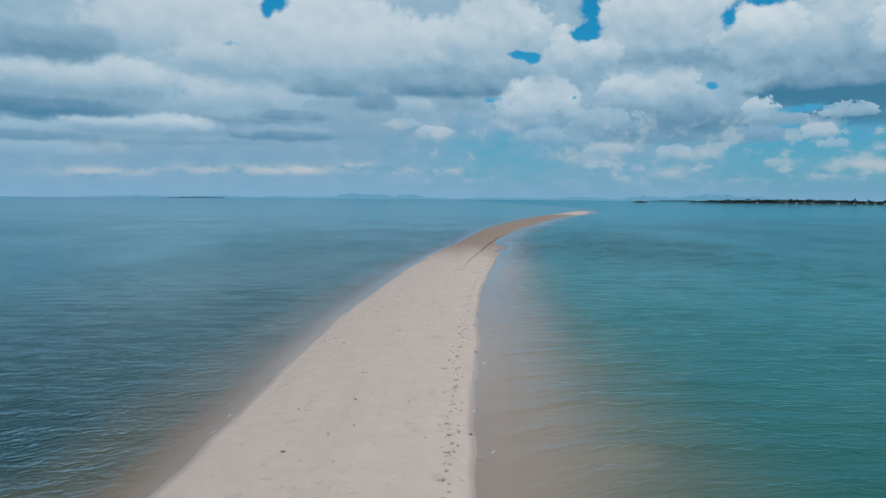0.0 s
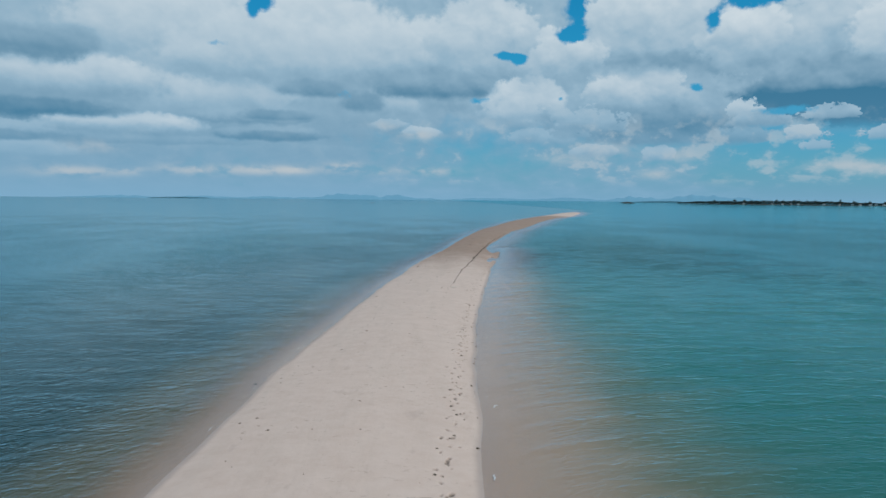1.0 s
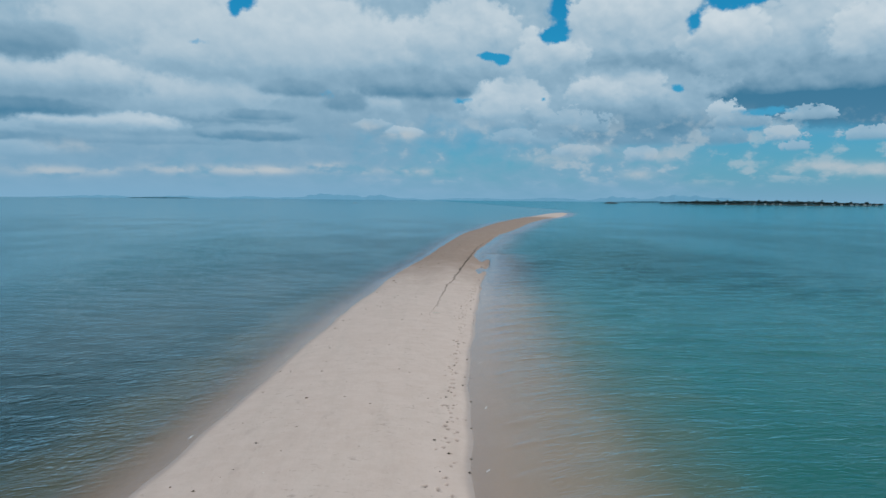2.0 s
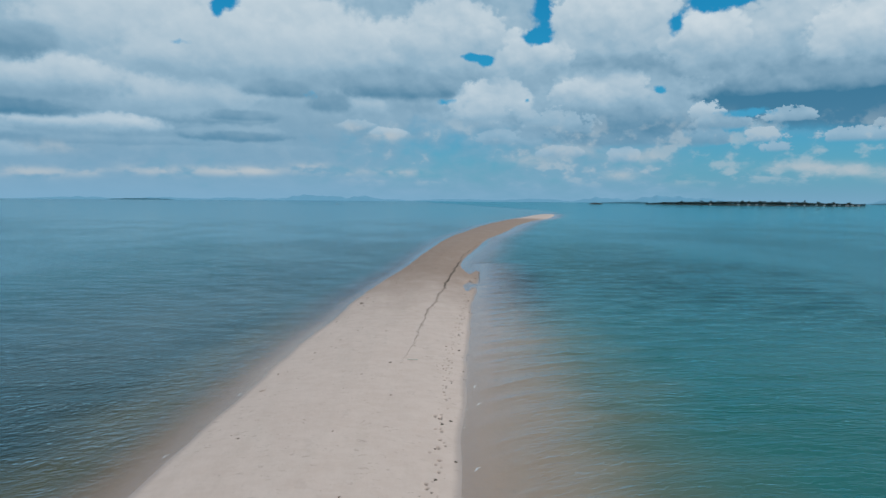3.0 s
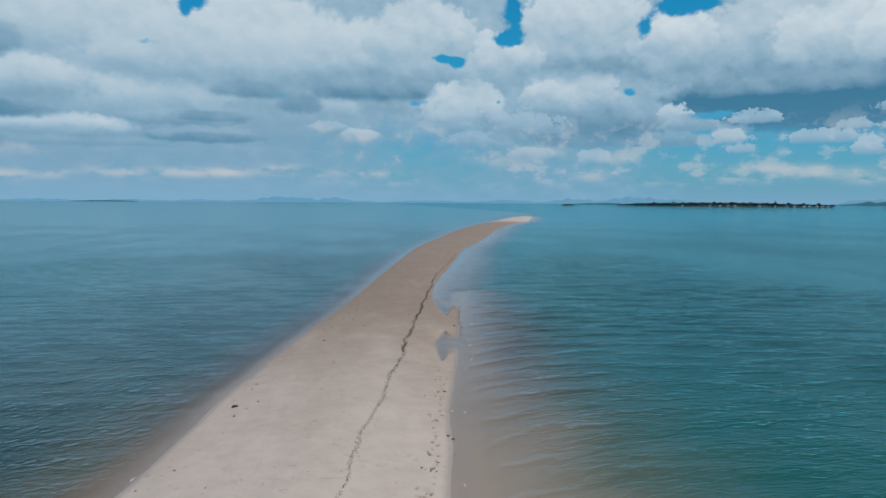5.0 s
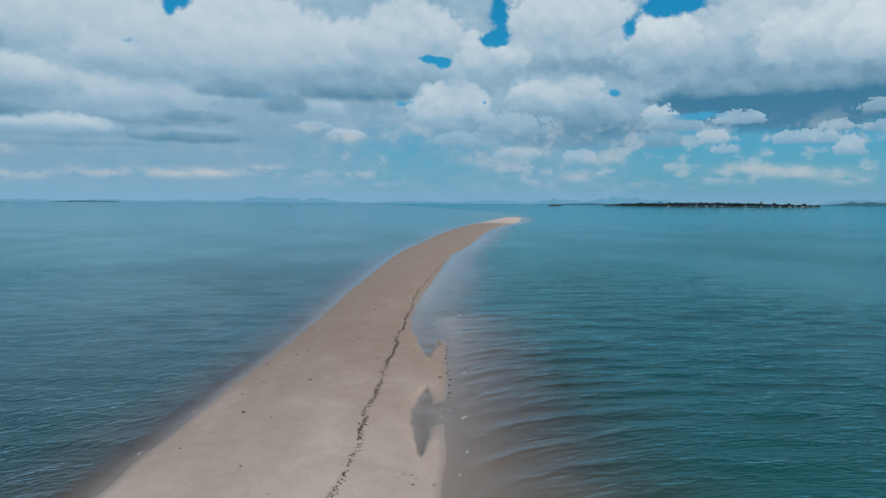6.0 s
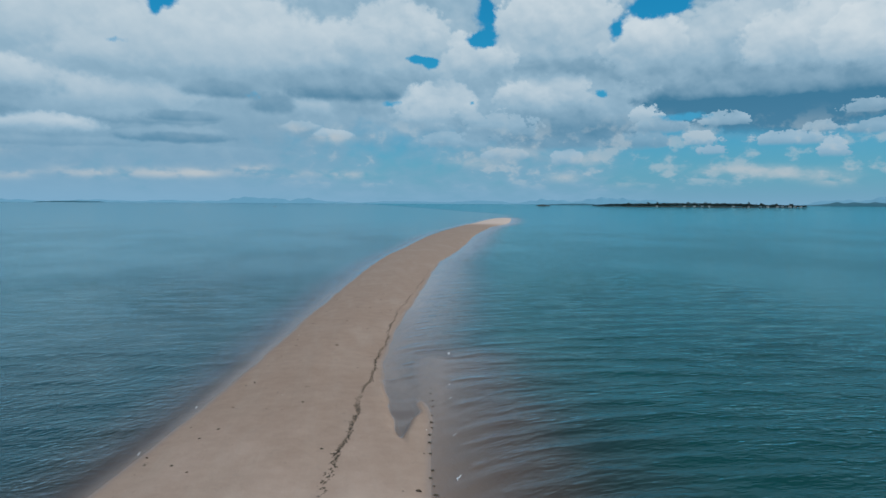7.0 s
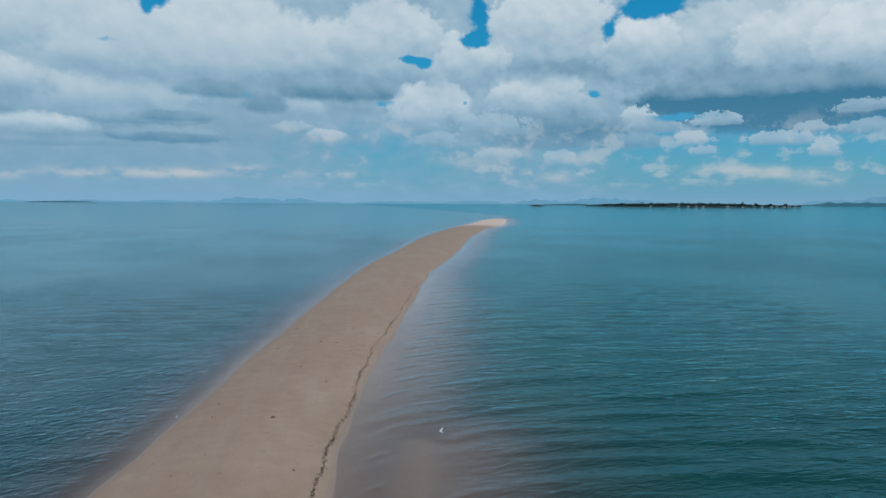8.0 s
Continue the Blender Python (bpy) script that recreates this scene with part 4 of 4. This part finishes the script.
def shell_mesh(seed):
    """Half a clam shell, ribbed, lying hollow side down."""
    bm = bmesh.new()
    rows3 = []
    for i in range(6):
        s = i / 5
        rows3.append([bm.verts.new((math.cos(q) * 0.07 * s * (1 + 0.04 * math.cos(9 * q)), math.sin(q) * 0.06 * s - 0.02 * s, 0.045 * (1 - s * s) + 0.004 * math.cos(11 * q) * s)) for q in np.linspace(0, 6.2832, 23)[:-1]])
    for r0, r1 in zip(rows3, rows3[1:]):
        for j in range(22):
            bm.faces.new((r0[j], r0[(j + 1) % 22], r1[(j + 1) % 22], r1[j]))
    me = bpy.data.meshes.new("shell")
    bm.to_mesh(me)
    bm.free()
    me.polygons.foreach_set("use_smooth", np.ones(len(me.polygons), bool))
    me.materials.append(SHELL)
    return me


def pebble_mesh(seed):
    rng = np.random.RandomState(seed)
    bm = bmesh.new()
    bmesh.ops.create_icosphere(bm, subdivisions=2, radius=0.05)
    for v in bm.verts:
        k = 1 + 0.2 * math.sin(40 * v.co.x + seed) + rng.uniform(-0.06, 0.06)
        v.co = Vector((v.co.x * k, v.co.y * 0.75 * k, max(v.co.z, -0.02) * 0.6 * k))
    me = bpy.data.meshes.new("pebble")
    bm.to_mesh(me)
    bm.free()
    me.polygons.foreach_set("use_smooth", np.ones(len(me.polygons), bool))
    me.materials.append(PEBBLE)
    return me


LEAVES = [leaf_mesh(k) for k in range(3)]
TWIGS = [stick_mesh("twig", 20 + k, 0.38, 0.012, WOOD) for k in range(3)]
SHELLS = [shell_mesh(k) for k in range(2)]
PEBBLES = [pebble_mesh(k) for k in range(3)]
TUFTS = [clump_mesh("seaweed_tuft", 60 + k, WEED, 0.08, 0.045, 10) for k in range(3)]
KINDS = {
    "dead_leaf": (LEAVES, "curled brown dead leaf lying on the sand", "leaf", "litter scattered on the sand"),
    "twig": (TWIGS, "thin weathered twig lying on the sand", "twig", "litter scattered on the sand"),
    "shell": (SHELLS, "small bleached white shell on the sand", "shell", "shells on the sand"),
    "pebble": (PEBBLES, "small dark rounded pebble on the sand", "pebble", "pebbles on the sand"),
    "seaweed_tuft": (TUFTS, "small dark tuft of dried seaweed on sand", "seaweed", "litter scattered on the sand"),
}


def lay(kind, x, y, turn, size):
    meshes, label, category, group = KINDS[kind]
    ob = new(kind, meshes[int(abs(x * 7 + y * 3)) % len(meshes)])
    ob.matrix_basis = pose(x, y, on_sand(x, y) + 0.002, 0, 0, turn) @ Matrix.Diagonal((size, size, size, 1))
    return tagged(ob, label, category, group)


rng = np.random.RandomState(31)
for k in range(270):
    y = rng.uniform(17, 168)
    xl, xr = float(left_edge(y)), float(right_edge(y))
    x = xl + (xr - xl) * rng.beta(0.9, 1.5)
    if on_sand(x, y) < 0.05:
        continue
    kind = ("dead_leaf", "seaweed_tuft", "seaweed_tuft", "pebble", "twig", "seaweed_tuft", "dead_leaf", "shell")[rng.randint(8)]
    lay(kind, x, y, rng.uniform(0, 360), rng.uniform(0.25, 0.7) ** 1.3 * (0.6 if kind == "shell" else 1.0))
# scraps along the foot of the beach on the lagoon side
for k in range(46):
    y = rng.uniform(17, 120)
    x = float(right_edge(y)) + rng.uniform(-0.25, 0.15)
    lay(("seaweed_tuft", "pebble", "seaweed_tuft", "shell")[rng.randint(4)], x, y, rng.uniform(0, 360), rng.uniform(0.35, 0.75))
for k in range(16):
    y = 109.5 + 1.05 * k + rng.uniform(-0.3, 0.3)
    x = float(np.interp(y, [109.5, 117.2, 125.5], [9.5, 10.35, 11.35])) + rng.uniform(-0.1, 0.1)
    lay("seaweed_tuft", x, y, rng.uniform(0, 360), rng.uniform(0.5, 0.95))
# clods and weed kicked up along the footprints
for k in range(60):
    y = rng.uniform(17, 103)
    x = float(np.interp(y, TRAIL_Y, TRAIL_X)) + rng.normal(0, 0.2)
    lay(("seaweed_tuft", "pebble")[rng.randint(2)], x, y, rng.uniform(0, 360), rng.uniform(0.35, 0.75))
# larger pieces that stand out
for kind, x, y, turn, size in (("seaweed_tuft", -7.35, 44.4, 20, 2.0), ("dead_leaf", -1.2, 96.0, 30, 2.6), ("twig", -4.1, 71.2, 55, 1.9),
                               ("dead_leaf", 7.2, 97.85, 0, 1.6), ("seaweed_tuft", 5.2, 83.3, 0, 1.9), ("dead_leaf", 9.55, 113.9, -30, 1.8),
                               ("seaweed_tuft", 1.6, 113.4, 0, 1.4), ("seaweed_tuft", 1.45, 108.7, 0, 1.8), ("dead_leaf", 7.1, 133.7, 10, 1.6),
                               ("seaweed_tuft", -4.8, 21.0, 0, 1.6), ("shell", 0.75, 20.9, 0, 1.5), ("twig", 1.15, 21.2, 4, 1.4)):
    lay(kind, x, y, turn, size * 0.45)

plank = new("driftwood_stick", stick_mesh("driftwood_stick", 5, 0.55, 0.035, SHELL))
plank.matrix_basis = pose(2.3, 76.0, on_sand(2.3, 76.0) + 0.004, 0, 0, -8)
tagged(plank, "bleached pale driftwood stick lying on the sand", "driftwood")


# ------------------------------------------------------------ foam where small waves break
def foam_mesh(seed):
    """A ragged curl of foam made of many small bubbles."""
    rng = np.random.RandomState(seed)
    bm = bmesh.new()
    for k in range(46):
        s = -1 + 2 * k / 45
        c = Vector((rng.normal(0, 0.02) + 0.07 * s * s + 0.05 * math.sin(5 * s + seed) + 0.03 * math.sin(13 * s), s * 0.45, 0.010))
        r = rng.uniform(0.034, 0.06) * (1.1 - 0.5 * abs(s))
        bmesh.ops.create_icosphere(bm, subdivisions=1, radius=r, matrix=Matrix.Translation(c) @ Matrix.Diagonal((1, 1.3, 0.45, 1)))
    me = bpy.data.meshes.new("foam_patch")
    bm.to_mesh(me)
    bm.free()
    me.polygons.foreach_set("use_smooth", np.ones(len(me.polygons), bool))
    me.materials.append(FOAM)
    return me


FOAMS = [foam_mesh(k) for k in range(4)]


def foam(x, y, turn, size):
    ob = new("foam_patch", FOAMS[int(abs(y * 3)) % 4])
    ob.matrix_basis = pose(x, y, 0.0, 0, 0, turn) @ Matrix.Diagonal((size * 0.8, size, size, 1))
    tagged(ob, "small white patch of foam at the waterline", "foam", "foam along the shore")


rng = np.random.RandomState(52)
for k in range(22):
    y = 18 + 150 * (k + rng.uniform()) / 22
    foam(float(left_edge(y)) - rng.uniform(0.1, 0.3), y, rng.uniform(-20, 10), rng.uniform(0.16, 0.4))
for k in range(15):
    y = 20 + 84 * (k + rng.uniform()) / 15
    foam(float(right_edge(y)) + rng.uniform(0.3, 0.6), y, rng.uniform(-35, 0), rng.uniform(0.18, 0.5))
# small breakers off the spit
for x, y, turn, size in ((9.75, 107.9, -35, 0.5), (9.3, 104.2, -20, 0.35), (10.85, 114.9, -30, 0.45), (11.35, 118.8, -30, 0.4), (11.9, 123.5, -35, 0.35),
                         (12.2, 125.8, -20, 0.3), (13.15, 132.3, -14, 0.6), (13.6, 134.7, -40, 0.35)):
    foam(x, y, turn, size)
